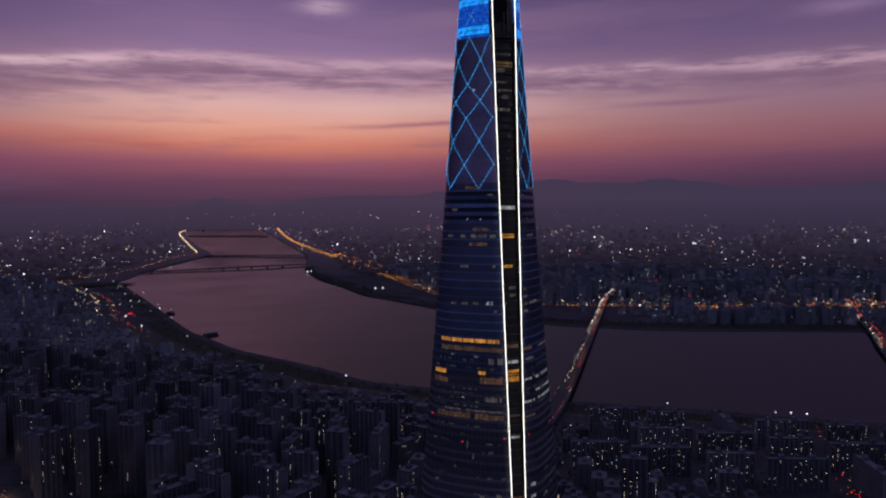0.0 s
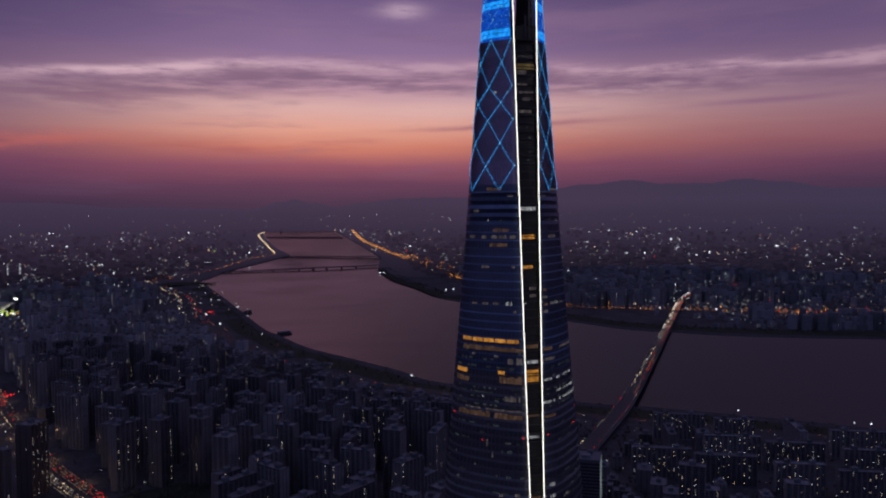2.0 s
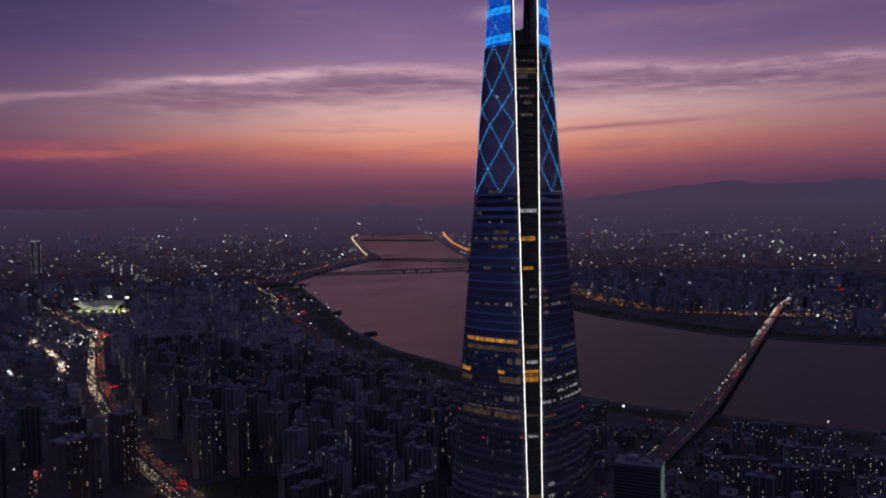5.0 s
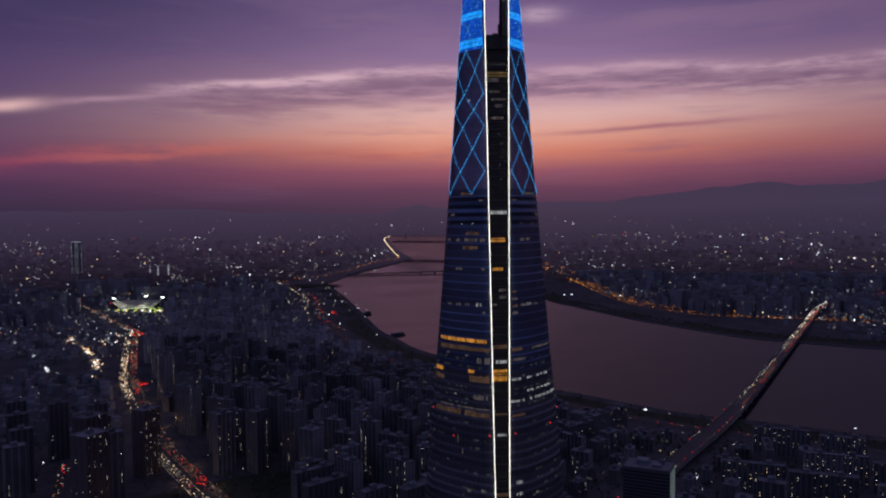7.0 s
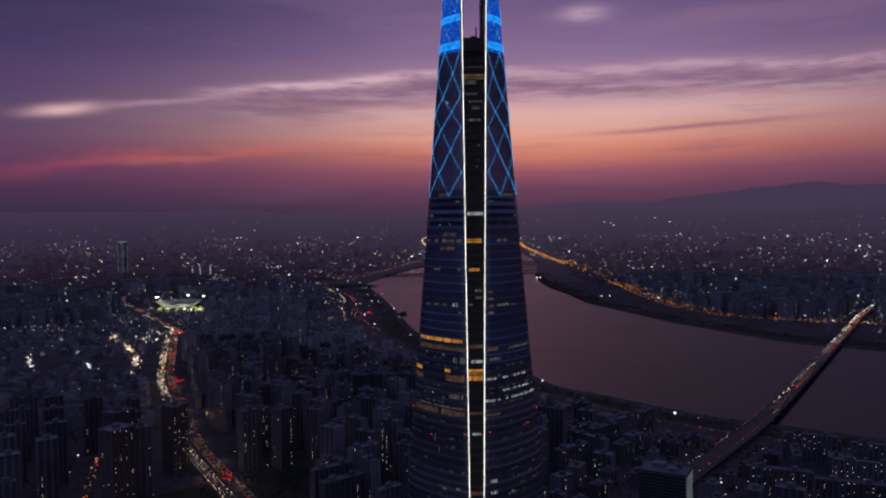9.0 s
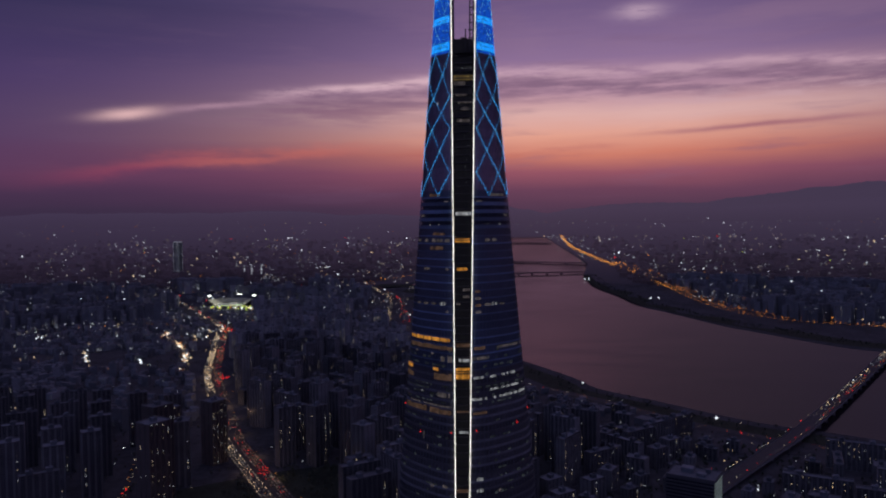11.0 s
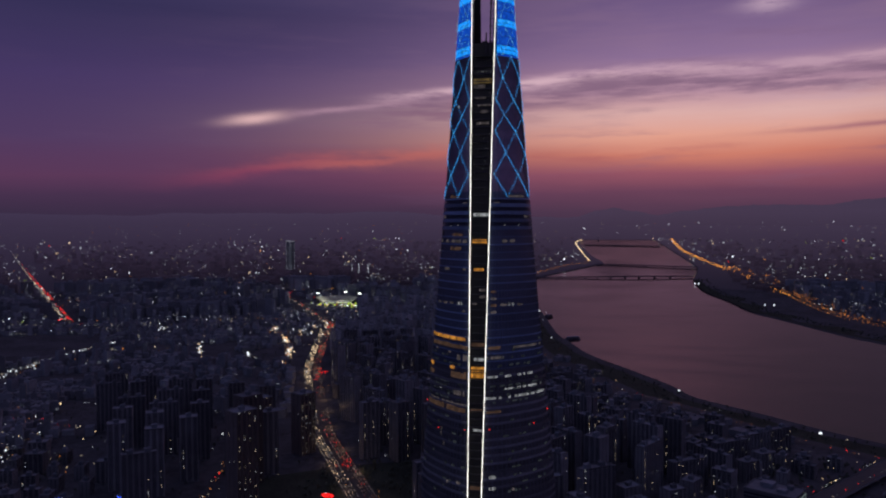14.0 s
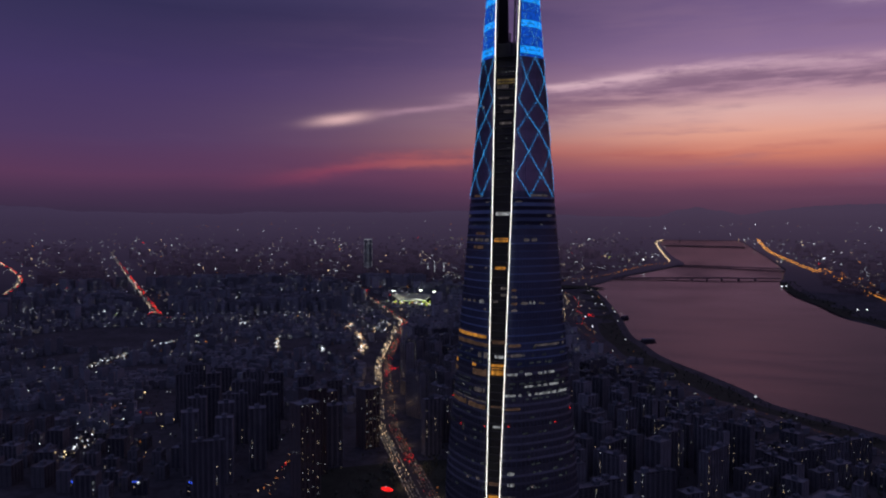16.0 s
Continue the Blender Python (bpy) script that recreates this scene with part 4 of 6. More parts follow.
COARSE = {k: curve_through(v, 110) for k, v in (("main", MAIN), ("orange", ORANGE), ("west", WESTBANK), ("bank", BANKROAD), ("side", SIDEROAD), ("white", WHITEROAD), ("red", REDROAD),
                                               ("red2", REDROAD2), ("cross", CROSS), ("cross2", CROSS2), ("stream", STREAM), ("bridge", BRIDGE), ("cross3", CROSS3), ("street", STREET), ("east", EAST))}
WIDTH = {"main": 46, "orange": 34, "west": 30, "bank": 30, "side": 24, "white": 18, "red": 36, "red2": 30, "cross": 20, "cross2": 20, "stream": 190, "bridge": 34, "cross3": 16, "street": 20, "east": 34}


def ribbon(line, w, z, warp=far):
    s = Soup()
    pts = []
    for i, (x, y) in enumerate(line):
        a, b = line[max(0, i - 1)], line[min(len(line) - 1, i + 1)]
        dx, dy = b[0] - a[0], b[1] - a[1]
        q = math.hypot(dx, dy) or 1
        nx, ny = -dy / q * w / 2, dx / q * w / 2
        zz = z(i) if callable(z) else z
        pts.append((warp(x + nx, y + ny, zz), warp(x - nx, y - ny, zz)))
    for (a, b), (c, d) in zip(pts, pts[1:]):
        s.face([b, d, c, a])
    return s


for key in ("main", "orange", "west", "bank", "side", "white", "red", "red2", "cross", "cross2", "cross3", "street"):
    tagged(new("road", ribbon(LINES[key], WIDTH[key], LAND + 0.35).make("road", [M_ROAD])), "wide dark asphalt road with evening traffic", "road", kind="structure")
tagged(new("stream_bed", ribbon(LINES["stream"], WIDTH["stream"], LAND + 0.3).make("stream_bed", [M_GRASS])), "dark grassy stream bed without lights", "stream bed", kind="structure")
lake_park = [(-470, 500), (-300, 640), (-90, 700)]
tagged(new("lakeside_park", ribbon(curve_through(lake_park, 40), 230, LAND + 0.15).make("lakeside_park", [M_GRASS])), "dark lakeside park lawn with few lamps", "park", kind="structure")
strip = [(x - 55, y - 45) for x, y in curve_through(SOUTH[3:20], 40)]
tagged(new("riverside_park", ribbon(strip, 75, LAND + 0.2).make("riverside_park", [M_GRASS])), "dark riverside park lawn along the bank", "park", kind="structure")


strip_n = [(x + 38, y + 52) for x, y in curve_through(NORTH[5:18], 40)]
tagged(new("riverside_park", ribbon(strip_n, 110, LAND + 0.2).make("riverside_park", [M_GRASS])), "dark riverside park lawn along the far bank", "park", kind="structure")


# ---- the near road bridge and the far ones ----
# the far bridges get a darker concrete than the near ones
M_PIER = material("dark_pier_concrete", (0.115, 0.10, 0.105), 0.9, grain=0.35, size=12)


def build_bridge(line, w, deck, gap, label, parapet=1.2, thick=2.6, stem=3.2, stone=None):
    b = tagged(new("road_bridge"), label, "bridge", group="river bridges")
    n = len(line)
    rise = lambda i: deck if deck < 14 else LAND + 1 + (deck - LAND - 1) * min(1.0, i / 14, (n - 1 - i) / 14 + 0.25)
    part("deck", ribbon(line, w, rise).make("deck", [M_DECK]), b, "dark asphalt bridge deck")
    part("soffit", ribbon(line, w * 0.9, lambda i: rise(i) - thick).make("soffit", [stone or M_CONC]), b)
    for side in (-1, 1):
        s = Soup()
        for i in range(n - 1):
            (x1, y1), (x2, y2) = line[i], line[i + 1]
            q = math.hypot(x2 - x1, y2 - y1) or 1
            nx, ny = -(y2 - y1) / q * w / 2 * side, (x2 - x1) / q * w / 2 * side
            z1, z2 = rise(i), rise(i + 1)
            s.face([far(x1 + nx, y1 + ny, z1 - thick), far(x2 + nx, y2 + ny, z2 - thick), far(x2 + nx, y2 + ny, z2 + parapet), far(x1 + nx, y1 + ny, z1 + parapet)])
            s.face([far(x1 + nx * 0.975, y1 + ny * 0.975, z1), far(x2 + nx * 0.975, y2 + ny * 0.975, z2), far(x2 + nx * 0.975, y2 + ny * 0.975, z2 + parapet), far(x1 + nx * 0.975, y1 + ny * 0.975, z1 + parapet)])
        part("parapet", s.make("parapet", [stone or M_CONC]), b)
    run = 0.0
    for i in range(n - 1):
        (x1, y1), (x2, y2) = line[i], line[i + 1]
        run += math.hypot(x2 - x1, y2 - y1)
        if run >= gap:
            run = 0.0
            turn = math.degrees(math.atan2(y2 - y1, x2 - x1))
            s = Soup()
            s.box((x1, y1, -3), (stem, w * 0.62, rise(i) + 0.2 - 2.4), turn, warp=far)
            s.box((x1, y1, rise(i) - 4.4), (stem * 1.25, w * 0.86, 1.9), turn, warp=far)
            part("pier", s.make("pier", [stone or M_CONC]), b)
    return b


build_bridge(LINES["bridge"], 29, 17.0, 52, "long concrete road bridge with queues of evening traffic")
build_bridge(curve_through([(-830, 4960), (-560, 5030), (-200, 5130), (272, 5320)], 45), 30, 20.0, 88, "far concrete girder bridge across the river", 2.0, 4.0, 9.0, M_PIER)
build_bridge(curve_through([(-540, 6800), (-80, 6660), (360, 6500)], 60), 30, 22.0, 120, "far concrete girder bridge across the river", 2.0, 5.0, 9.0, M_PIER)
build_bridge(curve_through([(-1220, 12900), (-600, 12600), (60, 12300)], 90), 36, 24.0, 260, "far concrete girder bridge across the river", 3.0, 7.0, 16.0, M_PIER)
build_bridge(LINES["east"], 30, 17.0, 60, "concrete road bridge upstream with queues of evening traffic")


# ---- apartment blocks near the tower ----
def slab_mesh(length, deep, floors, bays, wall):
    """A slab block: walls, floor ledges, window panes set in bays."""
    s = Soup()
    h = floors * 2.9
    s.box((0, 0, 0), (length, deep, h), mat=0, top=1)
    bay = length / bays
    for side in (-1, 1):
        y = side * deep / 2
        for f in range(floors):
            z = f * 2.9
            a, b, c, d = (-length / 2 + 0.5, y + side * 0.5, z), (length / 2 - 0.5, y + side * 0.5, z), (length / 2 - 0.5, y + side * 0.5, z + 1.0), (-length / 2 + 0.5, y + side * 0.5, z + 1.0)
            s.face([a, b, c, d])
            s.face([d, c, (length / 2 - 0.5, y, z + 1.0), (-length / 2 + 0.5, y, z + 1.0)])
            for k in range(bays):
                x0, x1 = -length / 2 + (k + 0.14) * bay, -length / 2 + (k + 0.86) * bay
                s.face([(x0, y + side * 0.06, z + 1.05), (x1, y + side * 0.06, z + 1.05), (x1, y + side * 0.06, z + 2.7), (x0, y + side * 0.06, z + 2.7)], 2)
        for k in range(bays + 1):
            x = -length / 2 + k * bay
            x = max(-length / 2 + 0.3, min(length / 2 - 0.3, x))
            s.box((x, y + side * 0.3, 0), (0.6, 0.7, h + 0.5))
    for side in (-1, 1):
        x = side * length / 2
        for f in range(floors):
            z = f * 2.9
            for y in (-deep * 0.2, deep * 0.2):
                s.face([(x + side * 0.06, y - 0.7, z + 1.1), (x + side * 0.06, y + 0.7, z + 1.1), (x + side * 0.06, y + 0.7, z + 2.5), (x + side * 0.06, y - 0.7, z + 2.5)], 2)
    return s.make("apartment_body", [wall, M_ROOF, M_PANE])


def parapet_mesh(length, deep):
    s = Soup()
    for y in (-deep / 2, deep / 2):
        s.box((0, y, 0), (length + 0.6, 0.5, 1.3))
    for x in (-length / 2, length / 2):
        s.box((x, 0, 0), (0.5, deep - 0.5, 1.3))
    return s.make("parapet", [M_WALL2])


def core_mesh(w, d, h):
    s = Soup()
    s.box((0, 0, 0), (w, d, h))
    s.box((0, 0, h), (w + 0.8, d + 0.8, 0.4))
    s.box((w * 0.2, 0, h + 0.4), (w * 0.35, d * 0.5, 1.6))
    return s.make("lift_house", [M_ROOF])


KINDS = [  # length, depth, floors, bays, wall paint
    (44, 13, 31, 6, M_WALL), (58, 13, 27, 8, M_WALL2), (30, 16, 33, 4, M_WALL2), (36, 15, 24, 5, M_WALL), (26, 22, 34, 3, M_WALL),
    (86, 12, 15, 12, M_WALL), (66, 12, 15, 9, M_WALL2), (34, 26, 47, 4, M_BRICK), (22, 14, 7, 3, M_WALL2), (30, 20, 11, 4, M_WALL2), (32, 26, 36, 4, M_BRICK)]
BODIES = [slab_mesh(*k) for k in KINDS]
PARAPETS = [parapet_mesh(k[0], k[1]) for k in KINDS]
CORE = core_mesh(7.5, 6.5, 4.6)
WORDS = ["pale concrete slab apartment block with few lit windows", "grey long apartment slab with few lit windows", "grey slim apartment tower with few lit windows", "pale mid-height apartment slab with few lit windows",
         "pale square apartment tower with few lit windows", "long fifteen-storey apartment slab with scattered lit windows", "grey fifteen-storey apartment slab with scattered lit windows",
         "tall brown-clad apartment tower with rows of warm windows", "small grey low-rise building between taller blocks", "grey low office building among apartment blocks",
         "brown-clad apartment tower with rows of warm windows by the avenue"]


def pane_mesh(mat, w, h):
    s = Soup()
    s.box((0, 0, 0), (w, 0.14, h))
    return s.make("lit_window", [mat])


PANES = [pane_mesh(L_WIN, 1.3, 1.3), pane_mesh(L_WINC, 1.2, 1.3), pane_mesh(L_WIN, 0.9, 1.3), pane_mesh(L_WARM, 0.7, 0.8), pane_mesh(L_COOL, 0.6, 0.8), pane_mesh(L_WINC, 1.7, 1.2)]
rng = random.Random(5)
placed = []


def block(kind, x, y, turn, lit, bright=0.15):
    length, deep, floors, bays, _ = KINDS[kind]
    e = tagged(new("apartment_block" if kind not in (8, 9) else "low_building"), WORDS[kind], "apartment block" if kind not in (8, 9) else "building", group="city blocks round the tower")
    e.matrix_basis = pose(x, y, LAND, 0, 0, turn)
    part("body", BODIES[kind], e)
    h = floors * 2.9
    part("parapet", PARAPETS[kind], e, at=pose(0, 0, h))
    for cx in ((-length * 0.25, length * 0.25) if length > 40 else (0,)):
        part("lift_house", CORE, e, at=pose(cx, 0, h))
    facing = -1 if math.cos(radians(turn)) > 0 else 1
    cols = rng.sample(range(bays), min(bays, 1 + lit // 8))
    if kind in (5, 6, 7, 10):
        spots = rng.sample([(b, f) for b in range(bays) for f in range(1, floors)], lit)
    else:
        spots = []
        for b in cols:
            lo = rng.randrange(1, max(2, floors // 2))
            spots += [(b, f) for f in range(lo, min(floors, lo + rng.randrange(floors // 3, floors))) if rng.random() < 0.5]
        spots = spots[:lit]
    for b, f in spots:
        m = PANES[rng.choice((3, 4)) if rng.random() < bright else rng.choice((0, 0, 1, 2, 2, 5))]
        if rng.random() < 0.1:
            part("lit_window", m, e, at=pose(rng.choice((-1, 1)) * (length / 2 + 0.1), rng.choice((-0.2, 0.2)) * deep, f * 2.9 + 1.1, 0, 0, 90))
        else:
            part("lit_window", m, e, at=pose(-length / 2 + (b + 0.5) * length / bays, facing * (deep / 2 + 0.12), f * 2.9 + 1.1))
    placed.append((x, y, max(length, deep) / 2))


def clear(x, y, r):
    for px, py, pr in placed:
        if abs(px - x) < r + pr and abs(py - y) < r + pr and math.hypot(px - x, py - y) < (r + pr) * 0.92:
            return False
    if inside(x, y, ROUGH_RIVER) or distance_to(x, y, coarse_s) < 120:
        return False
    return all(distance_to(x, y, COARSE[k]) > WIDTH[k] / 2 + 6 + r * 0.5 for k in ("bank", "side", "white", "cross", "cross2", "cross3", "street", "bridge")) and distance_to(x, y, COARSE["main"]) > 36 + r * 0.9 and math.hypot(x, y) > 150


def in_view(x, y, m=4.0):
    az = math.degrees(math.atan2(-x, y + 400))
    return -47 - m < az < 55 + m


SIGN_AT = (-371, 554)
placed.append((*SIGN_AT, 14))
# brown towers beside the main road, office block by the bridge approach, then the estates
for x, y, t, k in ((-512, 752, 66, 10), (-566, 700, 66, 10), (-520, 590, 66, 7), (-478, 505, 66, 7)):
    block(k, x, y, t, 46, 0.0)


L_STOREY = lamp_material("storey_lamp", (0.55, 0.68, 0.70), 0.22, vary=0.4, patches=6.0)


def office(x, y, turn):
    """The glass-faced office by the bridge approach, with white lit storeys."""
    e = tagged(new("office_building"), "dark office building with white lit storeys and roof plant", "office building")
    e.matrix_basis = pose(x, y, LAND, 0, 0, turn)
    s = Soup()
    s.box((0, 0, 0), (54, 38, 102), top=1)
    part("body", s.make("body", [M_SMOKED, M_ROOF]), e)
    part("parapet", parapet_mesh(54, 38), e, at=pose(0, 0, 102))
    for k in range(24):
        s = Soup()
        s.box((0, 0, 0), (0.5, 37, 1.1))
        part("lit_storey" if k > 10 else "storey_glass", s.make("storey", [L_STOREY if k > 10 else M_PANE]), e, at=pose(27.1, 0, 5 + k * 4.0))
        s = Soup()
        s.box((0, 0, 0), (53, 0.5, 1.6))
        part("storey_glass", s.make("storey", [M_PANE]), e, at=pose(0, -19.1, 5 + k * 4.0))
    for cx, cy, sz in ((-8, 4, (14, 12, 5)), (10, -6, (10, 8, 3.5)), (14, 9, (6, 6, 4.5))):
        s = Soup()
        s.box((0, 0, 0), sz)
        part("roof_plant", s.make("roof_plant", [M_ROOF]), e, at=pose(cx, cy, 102))
    placed.append((x, y, 30))


office(205, 482, -24)
count = 0
rest = []


def east_of_main(x, y):
    for (x1, y1), (x2, y2) in zip(MAIN, MAIN[1:]):
        if y1 <= y <= y2:
            return x > x1 + (x2 - x1) * (y - y1) / (y2 - y1)
    if y < MAIN[0][1]:
        return x > MAIN[0][0] + 0.7 * (MAIN[0][1] - y)
    return x > -1150


# estates between the tower and the river: the nearest are things of their own, the rest go to the wide city
y = 330.0
while y < 2700:
    x = -1300.0
    while x < 560:
        px, py = x + rng.uniform(-9, 9) + (y * 0.37 % 30), y + rng.uniform(-8, 8)
        estate = noise.noise((px / 330, py / 330, 1.7))
        turn = -28 + 70 * (1 if estate > 0.05 else 0) + rng.choice((0, 0, 0, 90)) + rng.uniform(-3, 3)
        kind = rng.choice((0, 0, 1, 2, 3, 4)) if estate > -0.42 else rng.choice((8, 9, 3))
        if 1900 < py < 2900 and px < -0.40 * (py + 400):
            kind = 8
        bank_gap = distance_to(px, py, coarse_s)
        if bank_gap < 400:
            kind = rng.choice((8, 9, 6)) if bank_gap > 240 else rng.choice((8, 8, 9))
        lake = -480 < px < -250 and py < 730
        if distance_to(px, py, COARSE["bridge"]) < 170:
            kind = 8 if distance_to(px, py, COARSE["bridge"]) < 115 else rng.choice((9, 6))
        right = px > 400 - 0.12 * py and py < 1100
        if in_view(px, py, 1.0) and math.hypot(px, py + 400) > 860 and bank_gap > 170 and distance_to(px, py, COARSE['bridge']) > 62 and not lake and not right and east_of_main(px, py) and clear(px, py, KINDS[kind][0] * 0.42):
            if count < 240:
                block(kind, px, py, turn, rng.choice((4, 8, 12, 16, 22, 28)), 0.08)
                count += 1
            else:
                rest.append((kind, px, py, turn))
                placed.append((px, py, KINDS[kind][0] / 2))
        x += 56
    y += 54
# fifteen-storey slabs north-east of the bridge approach
count = 0
for row in range(7):
    for k in range(9):
        u, v = 94.0 * k + rng.uniform(-5, 5) + 24 * (row % 2), 54.0 * row
        px, py = 318 + u * 0.84 + v * 0.52, 716 - u * 0.54 + v * 0.80
        kind = 5 if (row + k) % 3 else 6
        if in_view(px, py, 3.0) and distance_to(px, py, coarse_s) > 185 and distance_to(px, py, COARSE['bridge']) > 120 and clear(px, py, 30) and count < 50:
            block(kind, px, py, -18 + rng.uniform(-2, 2) + (90 if rng.random() < 0.1 else 0), rng.randrange(26, 50), 0.2)
            count += 1
# low and middling buildings either side of the bridge approach
count = 0
for row in range(11):
    for k in range(12):
        px, py = 40 + 44 * k + rng.uniform(-8, 8), 470 + 48 * row + rng.uniform(-8, 8)
        kind = 8 if distance_to(px, py, COARSE["bridge"]) < 100 else rng.choice((8, 9))
        if in_view(px, py, 2.0) and distance_to(px, py, coarse_s) > 190 and math.hypot(px - 205, py - 482) > 62 and distance_to(px, py, COARSE["bridge"]) > 46 and clear(px, py, KINDS[kind][0] * 0.5) and count < 44:
            block(kind, px, py, -24 + rng.choice((0, 90)) + rng.uniform(-4, 4), rng.randrange(2, 12), 0.3)
            count += 1
# stepped towers in the south-west
count = 0
for row in range(7):
    for k in range(8):
        px, py = -1120 + 74 * k + 22 * row + rng.uniform(-8, 8), 420 + 74 * row - 10 * k + rng.uniform(-8, 8)
        open_yard = 113 - px > 0.9 * (py + 404)
        if in_view(px, py, 3.0) and not open_yard and math.hypot(px, py + 400) > 900 and clear(px, py, 22) and count < 50:
            block(rng.choice((0, 2, 4, 4)), px, py, 38 + rng.uniform(-4, 4), rng.randrange(2, 8), 0.15)
            count += 1
# low houses and shops of the open quarter in the south-west
count = 0
for row in range(12):
    for k in range(14):
        px, py = -1330 + 46 * k + rng.uniform(-9, 9), 380 + 50 * row + rng.uniform(-9, 9)
        if in_view(px, py, 2.0) and 113 - px > 0.9 * (py + 404) and math.hypot(px, py + 400) > 1000 and clear(px, py, 15) and count < 62:
            block(rng.choice((8, 8, 9)), px, py, 24 + rng.choice((0, 90)) + rng.uniform(-6, 6), rng.randrange(1, 6), 0.3)
            count += 1


# ---- the rest of the city ----
faces = []
heights = {(k, x): random.Random(int(x * 7 + y)).uniform(0.62, 1.08) for k, x, y, t in rest}


def city_stuff():
    s = Soup()
    r = random.Random(11)
    made = 0
    keep = [COARSE[k] for k in ("main", "red", "red2", "bank", "orange", "side", "stream", "west", "bridge")]
    widths = [WIDTH[k] + (90 if k in ("red", "red2") else 36 if k == "main" else 0) for k in ("main", "red", "red2", "bank", "orange", "side", "stream", "west", "bridge")]
    tries = 0
    for kind, x, y, turn in rest:
        l, w, floors, bays, _ = KINDS[kind]
        h = floors * 2.9 * heights[(kind, x)]
        s.box((x, y, LAND), (l, w, h), turn, 2, 1, warp=far)
        ca, sa = math.cos(radians(turn)), math.sin(radians(turn))
        f = -1 if ca > 0 else 1
        for k in range(bays):
            u = (k - (bays - 1) / 2) * l / bays
            s.box((x + u * ca - f * (w / 2 + 0.4) * sa, y + u * sa + f * (w / 2 + 0.4) * ca, LAND), (l / bays * 0.45, 1.0, h - 1.5), turn, 2, warp=far)
        for u in ((-0.25, 0.25) if l > 40 else (0,)):
            s.box((x + u * l * ca, y + u * l * sa, LAND + h), (7, 6, 5), turn, 1, warp=far)
    while made < 9800 and tries < 110000:
        tries += 1
        d = 404 * 1328 / (95 + 270 * r.random() ** 1.5)
        az = radians(r.uniform(-52, 60))
        x, y = -d * math.sin(az), -400 + d * math.cos(az)
        if math.hypot(x + 1500, (y - 3010)) < 235 or (-1560 < x < -980 and 2760 < y < 3060) or math.hypot(x + 1950, y - 1480) < 270 or distance_to(x, y, COARSE["bridge"]) < 60:
            continue
        if -1150 < x < 420 and y < 2300 and r.random() < 0.75:
            continue
        if inside(x, y, ROUGH_RIVER):
            continue
        if d < 7000:
            gap_s, gap_n = distance_to(x, y, coarse_s), distance_to(x, y, coarse_n)
            if gap_s < 110 or gap_n < 120 or (gap_n < 330 and 300 < x < 1350 and y > 2000):
                continue
            if any(distance_to(x, y, l) < w / 2 + 14 for l, w in zip(keep, widths)) or distance_to(x, y, COARSE['west']) < 150 or (y > 1900 and distance_to(x, y, COARSE['bank']) < 130) or distance_to(x, y, COARSE['orange']) < 75:
                continue
        if d < 2700 and not east_of_main(x, y) and noise.noise((x / 240, y / 240, 8.0)) < -0.08:
            continue
        if d < 2700 and any(abs(px - x) < pr + 16 and abs(py - y) < pr + 16 for px, py, pr in placed):
            continue
        n = noise.noise((x / 500, y / 500, 4.0))
        south = x < 400 and y < 3000
        if -480 < x < -250 and y < 730:
            continue
        if d < 1150 and not (x < -700):
            continue
        if not east_of_main(x, y) and y < 2600 and d < 3200:
            w, l, h = r.uniform(10, 18), r.uniform(12, 26), r.uniform(7, 22) * (2.2 if r.random() < 0.08 else 1)
        elif n > 0.12 and 2000 < d < 6000 or (d < 2000 and n > 0.3):
            w, l, h = r.uniform(12, 16), r.uniform(28, 60), r.uniform(38, 78)
        elif n < -0.25:
            w, l, h = r.uniform(16, 30), r.uniform(18, 36), r.uniform(18, 62) * (1.5 if r.random() < 0.06 else 1)
        else:
            w, l, h = r.uniform(9, 16), r.uniform(11, 22), r.uniform(8, 20)
        if d > 4500:
            w, l = w * 1.5, l * 1.5
        if d < 7000 and gap_s < 420 and y < 2600:
            h = min(h, 12.0)
        if abs(x + 0.418 * (y + 400)) < 190 and 2100 < y < 2960:
            h = min(h, 9.0)
        if d > 4800:
            continue
        turn = 40 * round(n * 3) + r.choice((0, 90)) + r.uniform(-4, 4)
        s.box((x, y, LAND), (l, w, h), turn, 0, 1, warp=far)
        if d < 3600 and h > 24:
            s.box((x, y, LAND + h), (6, 5, 4), turn, 1, warp=far)
        elif d < 3600 and r.random() < 0.5:
            s.box((x + r.uniform(-2, 2), y + r.uniform(-2, 2), LAND + h), (w * 0.35, w * 0.3, 2.6), turn, 1, warp=far)
        if r.random() < (0.45 if d > 2700 else 0.16):
            e = math.hypot(x, y + 400)
            ux, uy = -x / e, -(y + 400) / e
            for _ in range(r.choice((1, 1, 2, 3, 5))):
                off = r.uniform(-0.4, 0.4) * min(l, w)
                faces.append((x + ux * (max(l, w) / 2 + 1) - uy * off, y + uy * (max(l, w) / 2 + 1) + ux * off, LAND + h * r.uniform(0.15, 0.98)))
        made += 1
    tagged(new("distant_buildings", s.make("distant_buildings", [M_CITY, M_CITYROOF, M_ESTATE])), "thousands of dim grey buildings of the wide city", "city buildings", kind="stuff")


city_stuff()


